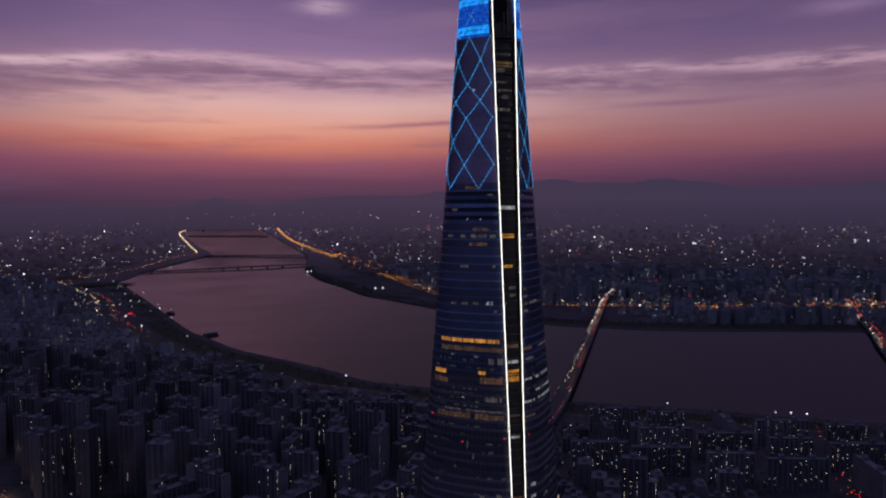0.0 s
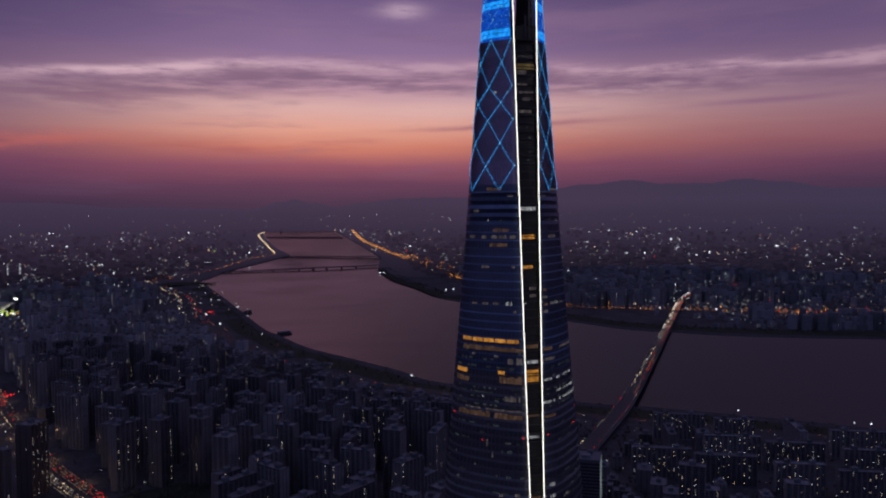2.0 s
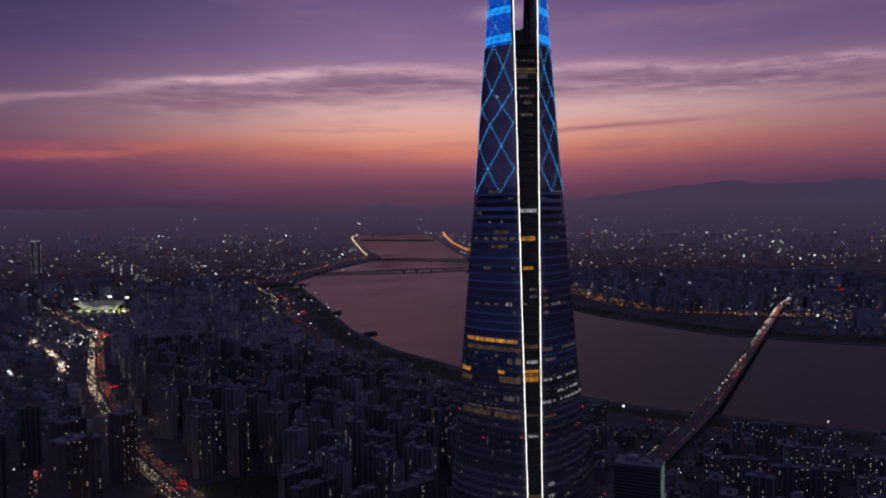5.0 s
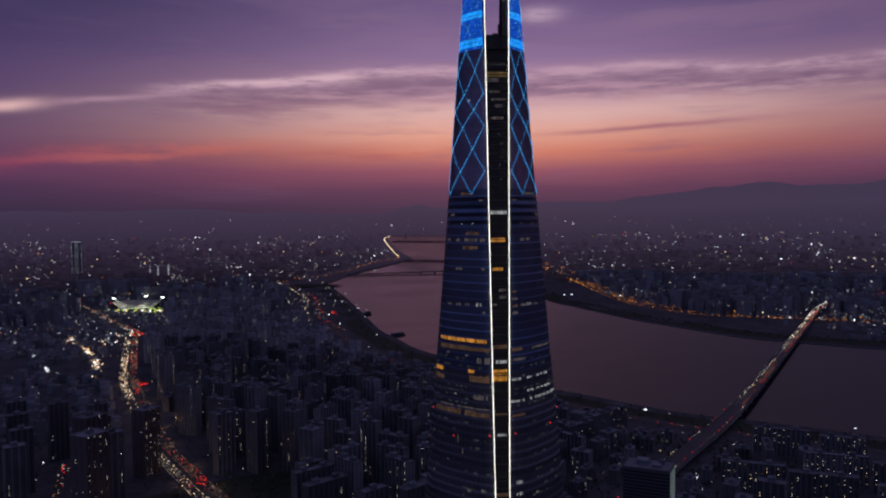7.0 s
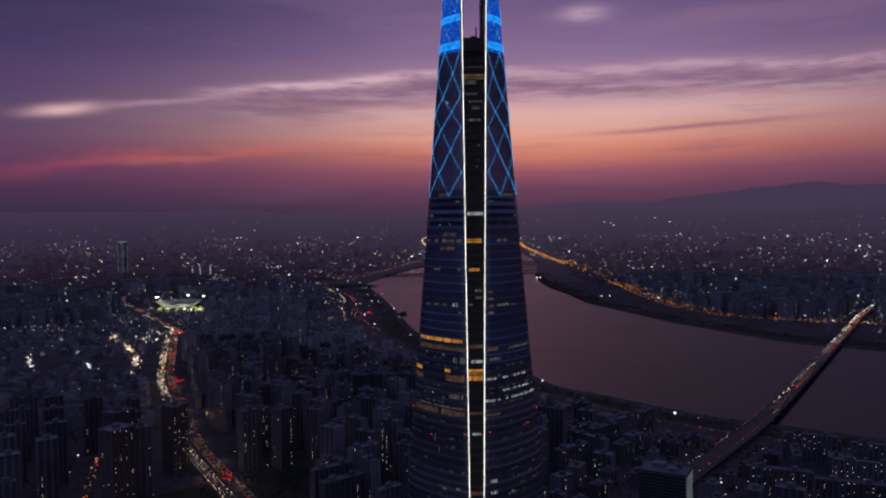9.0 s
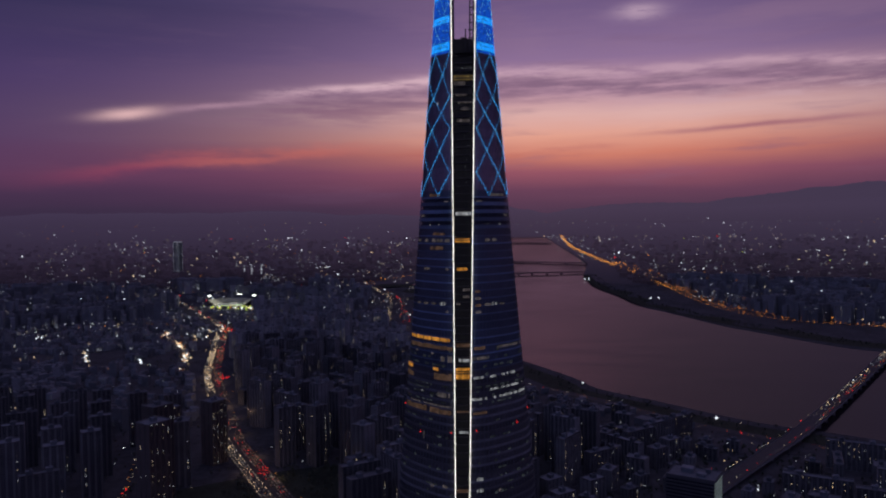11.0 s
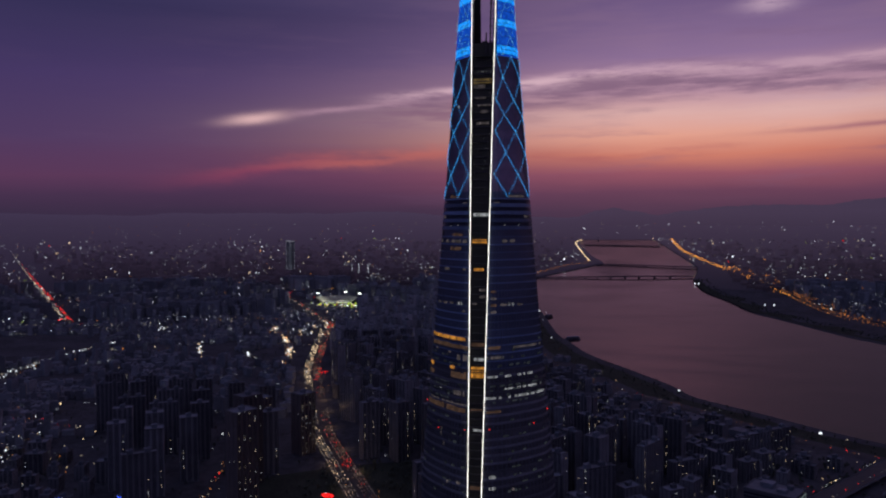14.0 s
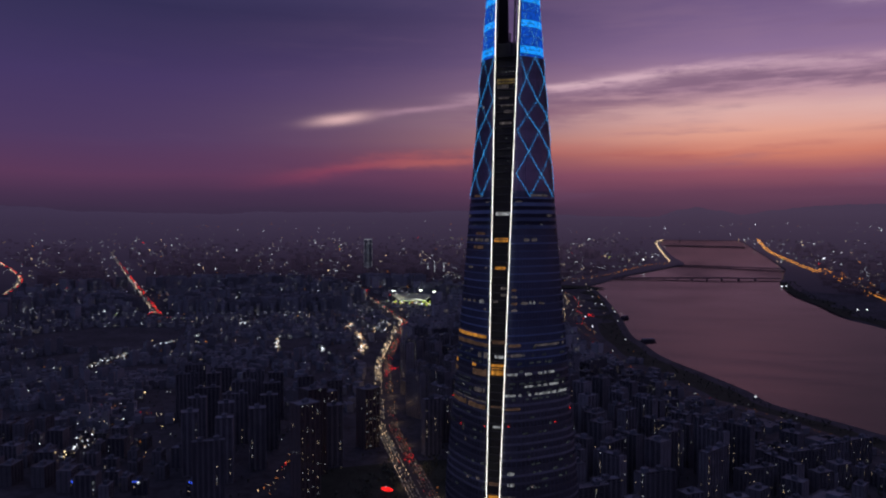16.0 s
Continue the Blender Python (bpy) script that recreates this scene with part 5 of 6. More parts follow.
def hazy_city():
    """The last quarters before the hills, with the same haze put in as glow: part of the far backdrop."""
    s = Soup()
    r = random.Random(29)
    for _ in range(6200):
        d = 404 * 1328 / (29 + 86 * r.random() ** 0.85)
        az = radians(r.uniform(-53, 61))
        x, y = -d * math.sin(az), -400 + d * math.cos(az)
        if inside(x, y, ROUGH_RIVER) or distance_to(x, y, coarse_s) < 250 or distance_to(x, y, coarse_n) < 250 or distance_to(x, y, COARSE["red"]) < 150 or distance_to(x, y, COARSE["red2"]) < 150:
            continue
        n = noise.noise((x / 1500, y / 1500, 3.0))
        h = r.uniform(12, 40) if n < 0.1 else r.uniform(30, 75)
        s.box((x, y, LAND - 3), (r.uniform(22, 70), r.uniform(18, 45), h), r.uniform(0, 180), warp=far)
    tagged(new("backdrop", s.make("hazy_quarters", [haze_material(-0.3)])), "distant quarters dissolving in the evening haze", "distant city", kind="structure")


hazy_city()


def woods():
    """Trees along the river park, in the lakeside park and on the yards: clumps of many small leaf bunches."""
    s = Soup()
    r = random.Random(17)
    spots = []
    for x, y in curve_through(SOUTH[3:18], 14):
        for _ in range(2 if y < 1500 else 1):
            spots.append((x - r.uniform(12, 75), y - r.uniform(6, 70), r.uniform(3, 7)))
    for x, y in curve_through(NORTH[5:17], 26):
        for _ in range(4):
            spots.append((x + r.uniform(6, 80), y + r.uniform(10, 90), r.uniform(4, 9)))
    for _ in range(420):
        spots.append((r.uniform(-440, -110), r.uniform(500, 790), r.uniform(4, 8)))
    for _ in range(1500):
        x, y = r.uniform(-1200, 1100), r.uniform(420, 1700)
        spots.append((x, y, r.uniform(3, 6)))
    for _ in range(700):
        spots.append((r.uniform(60, 640), r.uniform(470, 960), r.uniform(4, 8)))
    for x, y, h in spots:
        if inside(x, y, ROUGH_RIVER) or any(distance_to(x, y, COARSE[k]) < WIDTH[k] / 2 + 3 for k in ("main", "bank", "bridge")):
            continue
        if any(abs(px - x) < pr and abs(py - y) < pr for px, py, pr in placed):
            continue
        s.box((x, y, LAND), (0.4, 0.4, h * 0.6))
        for _ in range(9):
            a, q = r.uniform(0, 6.28), r.uniform(0.1, 0.42) * h
            c = Vector((x + q * math.cos(a), y + q * math.sin(a), LAND + h * r.uniform(0.45, 1.0)))
            k = len(s.v)
            rr = h * r.uniform(0.14, 0.26)
            for dx, dy, dz in ((1, 0, 0), (-1, 0, 0), (0, 1, 0), (0, -1, 0), (0, 0, 1), (0, 0, -1)):
                s.v.append(far(*(c + Vector((dx, dy, dz)) * rr * r.uniform(0.6, 1.3))))
            for f in ((0, 2, 4), (2, 1, 4), (1, 3, 4), (3, 0, 4), (2, 0, 5), (1, 2, 5), (3, 1, 5), (0, 3, 5)):
                s.f.append(tuple(k + i for i in f))
                s.m.append(0)
    tagged(new("riverside_trees", s.make("riverside_trees", [M_LEAF])), "dark leafy trees along banks and yards", "trees", kind="stuff")


woods()

# ---- boats moored at the bank ----
def floating_hall(x, y, turn, length, deep, h):
    b = tagged(new("floating_restaurant"), "dark floating restaurant moored at the river bank", "boat", group="moored boats")
    b.matrix_basis = pose(*far(x, y, 0), 0, 0, turn)
    s = Soup()
    k = len(s.v)
    for z, q in ((-1.0, 0.92), (2.2, 1.0)):
        for px, py in ((-0.5, -0.5), (0.42, -0.5), (0.5, 0), (0.42, 0.5), (-0.5, 0.5)):
            s.v.append((px * length * q, py * deep * q, z))
    for i in range(5):
        s.f.append((k + i, k + (i + 1) % 5, k + 5 + (i + 1) % 5, k + 5 + i))
        s.m.append(0)
    s.f.append(tuple(k + 5 + i for i in range(5)))
    s.m.append(0)
    part("hull", s.make("hull", [M_HULL]), b)
    for lv in range(2):
        s = Soup()
        s.box((0, 0, 0), (length * (0.8 - 0.12 * lv), deep * (0.8 - 0.1 * lv), h * 0.4))
        part("cabin", s.make("cabin", [M_HULL]), b, at=pose(-length * 0.04, 0, 2.2 + lv * h * 0.45))
        s = Soup()
        s.box((0, 0, 0), (length * (0.86 - 0.12 * lv), deep * (0.9 - 0.1 * lv), h * 0.05))
        part("roof", s.make("roof", [M_ROOF]), b, at=pose(-length * 0.04, 0, 2.2 + lv * h * 0.45 + h * 0.4))
    s = Soup()
    s.box((0, 0, 0), (length * 0.5, 1.5, 0.6))
    part("gangway", s.make("gangway", [M_STEEL]), b, at=pose(-length * 0.55, -deep * 0.4, 2.0, 0, 0, 40))


floating_hall(-402, 2735, 60, 38, 24, 14)
floating_hall(-228, 2160, 35, 58, 24, 12)


# ---- the lit ball park ----
def ball_park(x, y):
    st = tagged(new("stadium"), "open-air ball park lit by floodlights", "stadium")
    k = shrink(x, y)
    st.matrix_basis = pose(*far(x, y, LAND), 0, 0, 8) @ Matrix.Scale(k * 1.08, 4)
    n = 28
    M_STAND = material("concrete_stands", (0.46, 0.45, 0.36), 0.8, grain=0.3, size=8)
    M_FIELD = material("field_turf", (0.16, 0.24, 0.08), 0.9, grain=0.2, size=9)

    def ring(name, r0, z0, r1, z1, mat, a0=0.0, a1=360.0):
        s = Soup()
        for i in range(n):
            a, b = radians(a0 + (a1 - a0) * i / n), radians(a0 + (a1 - a0) * (i + 1) / n)
            s.face([(r0 * math.cos(a), r0 * 0.85 * math.sin(a), z0), (r0 * math.cos(b), r0 * 0.85 * math.sin(b), z0), (r1 * math.cos(b), r1 * 0.85 * math.sin(b), z1), (r1 * math.cos(a), r1 * 0.85 * math.sin(a), z1)])
        return part(name, s.make(name, [mat]), st)

    for t in range(7):
        ring("stand_tier", 62 + t * 5, 2.0 + t * 3.4, 67 + t * 5, 2.6 + t * 3.4, M_STAND, -12, 192)
        ring("stand_step", 67 + t * 5, 2.6 + t * 3.4, 67.2 + t * 5, 5.4 + t * 3.4, M_STAND, -12, 192)
    ring("outer_wall", 98, 0, 98, 27, M_CONC, -12, 192)
    ring("fence", 66, 0.5, 66, 4.0, M_STAND, 192, 348)
    s = Soup()
    s.face([(66 * math.cos(radians(a)), 56 * math.sin(radians(a)), 1.0) for a in range(0, 360, 15)])
    part("field", s.make("field", [M_FIELD]), st, "green lit playing field")
    for a in (15, 82, 165):
        c, d = math.cos(radians(a)), math.sin(radians(a))
        s = Soup()
        s.box((0, 0, 0), (2.0, 2.0, 44))
        mast = part("floodlight_mast", s.make("floodlight_mast", [M_STEEL]), st, at=pose(104 * c, 92 * d, 0))
        s = Soup()
        s.box((0, 0, 0), (15, 1.0, 3.2))
        part("lamp_panel", s.make("lamp_panel", [L_FLOOD]), mast, "bright floodlight panel", at=pose(0, -1.4, 40, 25, 0, 0))
        beam = bpy.data.lights.new("floodlight", "SPOT")
        beam.energy, beam.color, beam.spot_size, beam.spot_blend, beam.shadow_soft_size = 8.0e5, (0.98, 1.0, 0.84), radians(66), 0.6, 3.0
        eye = Vector((98 * c, 86 * d, 39))
        part("beam", beam, mast).matrix_basis = pose(-6 * c, -6 * d, 39) @ (Vector((0, -10, 0)) - eye).to_track_quat("-Z", "Y").to_matrix().to_4x4()


ball_park(-1500, 3010)


# ---- twin-slab office tower in the west ----
def twin_slab(x, y, h):
    t = tagged(new("office_tower"), "tall twin-slab office tower with a white lit top", "office tower")
    k = shrink(x, y)
    t.matrix_basis = pose(*far(x, y, LAND), 0, 0, 24) @ Matrix.Scale(k, 4)
    for dx, hh in ((-19, h), (19, h - 6)):
        s = Soup()
        s.box((0, 0, 0), (27, 42, hh), top=0)
        part("slab", s.make("slab", [M_WALL2]), t, at=pose(dx, 0, 0))
        for e in (-1, 1):
            s = Soup()
            for j in range(34):
                s.box((0, 0, 30 + j * (hh - 40) / 34), (3.0, 1.0, 3.2))
            part("lit_edge", s.make("lit_edge", [L_COOL2]), t, at=pose(dx + e * 11.5, -21.6, 0))
    s = Soup()
    s.box((0, 0, 0), (56, 1.2, 5))
    part("lit_top", s.make("lit_top", [L_COOL2]), t, "white lit top edge", at=pose(0, -21.6, h - 5))
    s = Soup()
    s.box((0, 0, 0), (11, 34, h * 0.9))
    part("link", s.make("link", [M_CITY]), t)


twin_slab(-2710, 4820, 262)


# ---- lamps of the city, by colour ----
lamps = {}
rl = random.Random(23)


def lamp(kind, x, y, z, r):
    s = lamps.setdefault(kind, Soup())
    s.gem(far(x, y, z), 1.55 * r * shrink(x, y))


def px(x, y):
    """A lamp size that grows with the distance from the tower, so that far lamps still read as points."""
    return math.hypot(x, y + 400) / 1328


TONES = [("cool", 22), ("cool_faint", 84), ("warm", 5), ("warm_faint", 46), ("sodium_faint", 5), ("sodium", 1), ("red", 1), ("green", 1)]
MATS = {"cool": L_COOL, "cool_faint": L_COOL2, "warm": L_WARM, "warm_faint": L_WARM2, "sodium": L_SODIUM, "sodium_faint": L_SODIUM2, "red": L_RED, "blue": L_BLUE, "green": L_GREEN}
bag = [k for k, n in TONES for _ in range(n)]
n = 0
while n < 4300:
    d = 404 * 1328 / (30 + 165 * rl.random() ** 1.05)
    az = radians(rl.uniform(-52, 60))
    x, y = -d * math.sin(az), -400 + d * math.cos(az)
    if inside(x, y, ROUGH_RIVER) or (d < 7000 and distance_to(x, y, COARSE["stream"]) < 110) or (d < 6500 and x > 250 and distance_to(x, y, coarse_n) < 320):
        continue
    if math.hypot(x + 1950, y - 1480) < 270:
        continue
    if noise.noise((az * 22, 0.9 * 536000 / d / 26, 9.0)) + rl.uniform(-0.4, 0.4) < -0.04:
        continue
    lamp(rl.choice(bag), x, y, LAND + rl.uniform(10, 52), px(x, y) * rl.choice((0.3, 0.34, 0.4, 0.44, 0.5, 0.58, 0.7, 0.95)))
    n += 1
# lit windows and signs on the faces of the wide city
for x, y, z in faces:
    lamp(rl.choice(("cool_faint", "cool_faint", "cool_faint", "cool_faint", "warm_faint", "warm_faint", "cool")), x, y, z, px(x, y) * rl.uniform(0.24, 0.5))
# short lit streets
for _ in range(120):
    d = 404 * 1328 / (75 + 110 * rl.random())
    az, a = radians(rl.uniform(-52, 60)), rl.uniform(0, 3.14)
    x, y = -d * math.sin(az), -400 + d * math.cos(az)
    tone = rl.choice(("cool_faint", "cool_faint", "warm_faint", "cool", "sodium_faint"))
    for k in range(rl.randrange(3, 9)):
        p, q = x + 24 * k * math.cos(a), y + 24 * k * math.sin(a)
        if not inside(p, q, ROUGH_RIVER) and distance_to(p, q, coarse_n) > 320 and distance_to(p, q, COARSE["stream"]) > 100:
            lamp(tone, p, q, LAND + 12, px(p, q) * rl.uniform(0.35, 0.6))
# the last lights in the haze below the hills
for _ in range(1100):
    az, el = radians(rl.uniform(-52, 60)), radians(-1.6 + 1.6 * rl.random() ** 1.6)
    s = lamps.setdefault(rl.choice(("cool_faint", "cool_faint", "warm_faint", "warm_faint", "sodium_faint", "cool")), Soup())
    s.gem((MID[0] - 4730 * math.sin(az), MID[1] + 4730 * math.cos(az), EYE + 4730 * math.tan(el)), rl.choice((1.0, 1.3, 1.7, 2.4)))
# faint windows of the farther estates, in columns up the stairs
for kind, x, y, turn in rest:
    l, w, floors, bays, _ = KINDS[kind]
    ca, sa = math.cos(radians(turn)), math.sin(radians(turn))
    f = -1 if ca > 0 else 1
    for _ in range(rl.choice((0, 1, 2, 2, 3, 4, 5))):
        u = (rl.randrange(bays) - (bays - 1) / 2) * l / bays
        tone, lo, hi = rl.choice(("warm_faint", "cool_faint", "warm_faint")), rl.uniform(0.12, 0.5), rl.uniform(0.6, 0.97)
        top = floors * 2.9 * heights[(kind, x)]
        for k in range(int(top * (hi - lo) / 5.8)):
            if rl.random() < 0.6:
                lamp(tone, x + u * ca - f * (w / 2 + 1.2) * sa, y + u * sa + f * (w / 2 + 1.2) * ca, LAND + lo * top + 5.8 * k, px(x, y) * rl.uniform(0.3, 0.56))
# yards and streets near the tower
for _ in range(420):
    x, y = rl.uniform(-1250, 1050), rl.uniform(450, 2000)
    if inside(x, y, ROUGH_RIVER) or distance_to(x, y, coarse_s) < 40 or any(abs(p - x) < r and abs(q - y) < r for p, q, r in placed):
        continue
    lamp(rl.choice(("cool", "cool_faint", "cool_faint", "warm", "warm_faint", "sodium_faint")), x, y, LAND + rl.uniform(4, 9), rl.uniform(0.5, 1.0))
# busy streets in the south-west
for key, spread, step, tones in (("white", 8, 6, ("cool", "cool", "cool_faint", "cool_faint", "warm_faint")), ("side", 16, 14, ("cool", "warm_faint", "sodium_faint", "cool_faint", "cool_faint")),
                                 ("cross", 5, 4, ("cool", "cool", "cool_faint")), ("cross2", 12, 3, ("warm", "warm", "cool", "sodium_faint")), ("cross3", 9, 9, ("cool", "cool_faint", "warm")),
                                 ("street", 9, 8, ("red", "sodium_faint", "sodium_faint", "warm_faint"))):
    for x, y in curve_through(dict(white=WHITEROAD, side=SIDEROAD, cross=CROSS, cross2=CROSS2, cross3=CROSS3, street=STREET)[key], step):
        lamp(rl.choice(tones), x + rl.gauss(0, spread / 2), y + rl.gauss(0, spread / 2), LAND + rl.uniform(3, 9), px(x, y) * rl.uniform(0.5, 1.1))
for cx, cy, sx, sy, m in ((-1350, 900, 260, 120, 30), (-1500, 1500, 160, 260, 24), (-900, 560, 120, 60, 25), (-1200, 2050, 160, 160, 60), (-1400, 2850, 190, 50, 90), (-1120, 2990, 190, 40, 36), (-1010, 640, 220, 200, 30), (-1120, 900, 160, 120, 16), (-700, 1540, 40, 70, 14)):
    for _ in range(m):
        x, y = rl.gauss(cx, sx / 2), rl.gauss(cy, sy / 2)
        if any(abs(p - x) < r * 0.7 and abs(q - y) < r * 0.7 for p, q, r in placed):
            continue
        lamp(rl.choice(("cool", "cool_faint", "warm", "warm_faint", "cool_faint", "sodium_faint", *(("green",) * 4 if 2700 < cy < 3000 else ("warm",)))), x, y, LAND + rl.uniform(4, 18), px(x, y) * rl.uniform(0.5, 1.2))
# sodium lamps along the north bank road
for i, (x, y) in enumerate(curve_through(ORANGE, 22)):
    d = math.hypot(x, y + 400)
    strong = "sodium" if (d > 4300 or i % 4 == 0) else "sodium_faint"
    for off in (-16, 16):
        lamp(strong if off < 0 or d > 6000 else "sodium_faint", x + off + rl.uniform(-3, 3), y + rl.uniform(-6, 6), LAND + 11, px(x, y) * (0.5 if d < 5000 else 0.42) * rl.uniform(0.8, 1.2))
    if 5000 < d < 6800:
        for _ in range(2):
            lamp("sodium" if rl.random() < 0.4 else "sodium_faint", x + rl.uniform(-40, 120), y + rl.uniform(-60, 60), LAND + rl.uniform(4, 30), px(x, y) * rl.uniform(0.4, 0.8))
    elif d < 4600:
        for _ in range(2):
            lamp("sodium_faint", x + rl.uniform(15, 110), y + rl.uniform(0, 60), LAND + rl.uniform(4, 14), px(x, y) * rl.uniform(0.5, 0.8))
for i, (x, y) in enumerate(curve_through(WESTBANK, 20)):
    d = math.hypot(x, y)
    lamp("warm" if d > 7300 else ("sodium" if i % 3 == 0 else "sodium_faint"), x + rl.uniform(-8, 8), y, LAND + 9, px(x, y) * (0.42 if d > 7300 else 0.4))
for i, (x, y) in enumerate(curve_through(BANKROAD[:6], 17)):
    if rl.random() < 0.72:
        lamp(rl.choice(("warm", "warm_faint", "warm_faint", "sodium_faint")), x - 14 + rl.uniform(-8, 8), y + rl.uniform(-6, 6), LAND + 6, px(x, y) * rl.uniform(0.3, 0.7))
    if rl.random() < 0.4:
        lamp(rl.choice(("red", "sodium_faint", "sodium_faint", "warm_faint")), x + 34 + rl.uniform(-9, 9), y, LAND + 3, px(x, y) * rl.uniform(0.25, 0.45))
for i, (x, y) in enumerate(curve_through(BANKROAD[5:14], 10)):
    if rl.random() < 0.6:
        lamp(rl.choice(("red", "sodium_faint", "sodium_faint", "sodium_faint", "warm_faint")), x + rl.uniform(-12, 12), y + rl.uniform(-6, 6), LAND + 2, rl.uniform(0.3, 0.6))
# a row of lamps on the far side of the stream
for i, (x, y) in enumerate(curve_through(STREAM[:5], 30)):
    lamp("sodium_faint" if i % 3 else "warm_faint", x - 70, y + 95, LAND + 9, px(x, y) * rl.uniform(0.4, 0.75))
# streets of the open quarter in the south-west, and blue lamps in its yards
for x0, y0, x1, y1, m in ((-888, 432, -960, 566, 34), (-1010, 600, -1000, 690, 10), (-1524, 952, -1377, 980, 12), (-1402, 1216, -1391, 1317, 12)):
    for k in range(m):
        u = k / m
        lamp(rl.choice(("cool", "warm", "cool_faint", "warm_faint", "cool")), x0 + (x1 - x0) * u + rl.gauss(0, 5), y0 + (y1 - y0) * u + rl.gauss(0, 5), LAND + rl.uniform(10, 34), rl.uniform(0.6, 1.3))
for x, y in ((-787, 373), (-704, 409), (-630, 438)):
    block(8, x, y + 8, 38, 2, 0.2)
    for k in range(5):
        lamp("cool" if k == 4 else "blue", x + 2.2 * k, y + rl.uniform(-2, 2) - 4, LAND + 22, rl.uniform(0.7, 1.2))
# the busy street across the low quarter
for x, y in curve_through([(-1500, 765), (-1358, 786), (-1210, 763), (-1127, 760), (-1030, 733), (-960, 740)], 9):
    lamp(rl.choice(("sodium_faint", "sodium_faint", "warm_faint", "red", "cool")), x + rl.gauss(0, 7), y + rl.gauss(0, 6), LAND + rl.uniform(8, 16), px(x, y) * rl.uniform(0.4, 0.8))
# bright single lamps on the banks
for x, y, z, w in ((361, 1124, 8, 3.0), (112, 1424, 8, 2.6), (566, 990, 8, 1.6), (254, 4612, 10, 5.0), (280, 4640, 10, 4.0), (785, 3334, 9, 3.0), (520, 3420, 9, 3.6), (560, 3430, 9, 3.0),
                   (700, 960, 14, 1.6), (860, 840, 14, 1.6), (885, 828, 14, 1.6), (910, 815, 14, 1.6), (-560, 2700, 8, 3.0), (-300, 2150, 8, 2.2), (-470, 2420, 8, 2.4)):
    lamp("cool", x, y, z, w * 0.75)
# the orange quarter where the upstream bridge lands, and its lane lamps
for _ in range(260):
    x = rl.uniform(1500, 2450)
    lamp(rl.choice(("sodium", "sodium_faint", "sodium_faint", "warm", "red", "warm_faint")), x, 2190 - 0.08 * (x - 1800) + rl.gauss(0, 70), LAND + rl.uniform(3, 20), px(x, 2100) * rl.uniform(0.4, 0.8))
# the second carriageway on the low bank, red with tail lamps
for x, y in curve_through([(-780, 3500), (-706, 3246), (-600, 2800), (-530, 2520), (-440, 2280)], 17):
    if rl.random() < 0.75:
        lamp(rl.choice(("red", "red", "sodium_faint", "warm_faint")), x + rl.uniform(-10, 10), y, LAND + 2, px(x, y) * rl.uniform(0.25, 0.45))
# the orange street beside the slabs in the east
for x, y in curve_through([(880, 730), (814, 632), (728, 522), (680, 450)], 6):
    lamp(rl.choice(("sodium_faint", "sodium_faint", "red", "warm_faint")), x + rl.gauss(0, 9), y + rl.gauss(0, 6), LAND + rl.uniform(1, 7), rl.uniform(0.4, 0.8))
# a short lit street past the stream
for x, y in curve_through([(-1470, 3950), (-1437, 3889), (-1247, 3558)], 12):
    lamp(rl.choice(("cool_faint", "cool", "red", "warm_faint")), x + rl.uniform(-6, 6), y, LAND + 14, px(x, y) * rl.uniform(0.3, 0.5))
# lit frames of a building site in the west
for ox in (0, 34, 78):
    for k in range(12):
        lamp("cool_faint" if k % 4 else "cool", -2080 + ox * 1.6, 4550, LAND + 12 + k * 8, 3.4)
    for k in range(8):
        lamp("cool_faint", -2080 + ox * 1.6 + k * 6, 4550, LAND + 12, 3.2)


# the slow mass of headlamps on the near carriageway
for x, y in curve_through(MAIN[5:8], 3.2):
    lamp(rl.choice(("warm", "warm_faint", "warm_faint", "sodium_faint")), x - 11 + rl.gauss(0, 5), y + rl.uniform(-3, 3), LAND + 1.2, px(x, y) * rl.uniform(0.35, 0.7))
# small lamps of the low quarters west of the main road
for _ in range(190):
    d = rl.uniform(1350, 4200)
    az = radians(rl.uniform(24, 56))
    x, y = -d * math.sin(az), -400 + d * math.cos(az)
    if east_of_main(x, y) or math.hypot(x + 1950, y - 1480) < 260 or distance_to(x, y, COARSE["stream"]) < 105 or noise.noise((x / 260, y / 260, 5.0)) + rl.uniform(-0.3, 0.3) < 0:
        continue
    lamp(rl.choice(("cool_faint", "cool_faint", "warm_faint", "cool", "warm", "sodium_faint")), x, y, LAND + rl.uniform(8, 26), px(x, y) * rl.uniform(0.4, 0.85))
# lamps along the bridge approach
for i, (x, y) in enumerate(curve_through(BRIDGE[:4], 13)):
    for off in (-13, 13):
        if rl.random() < 0.45:
            lamp(rl.choice(("cool_faint", "warm_faint", "red", "warm")), x + off * 0.84, y - off * 0.54, LAND + 9 + min(8, i * 0.3), rl.uniform(0.4, 0.75))
# lamps in the yards round the bridge approach
for _ in range(90):
    x, y = rl.uniform(60, 560), rl.uniform(480, 1000)
    if distance_to(x, y, coarse_s) > 60 and not any(abs(p - x) < r and abs(q - y) < r for p, q, r in placed):
        lamp(rl.choice(("cool_faint", "warm_faint", "cool_faint", "red", "cool")), x, y, LAND + rl.uniform(2, 7), rl.uniform(0.35, 0.7))


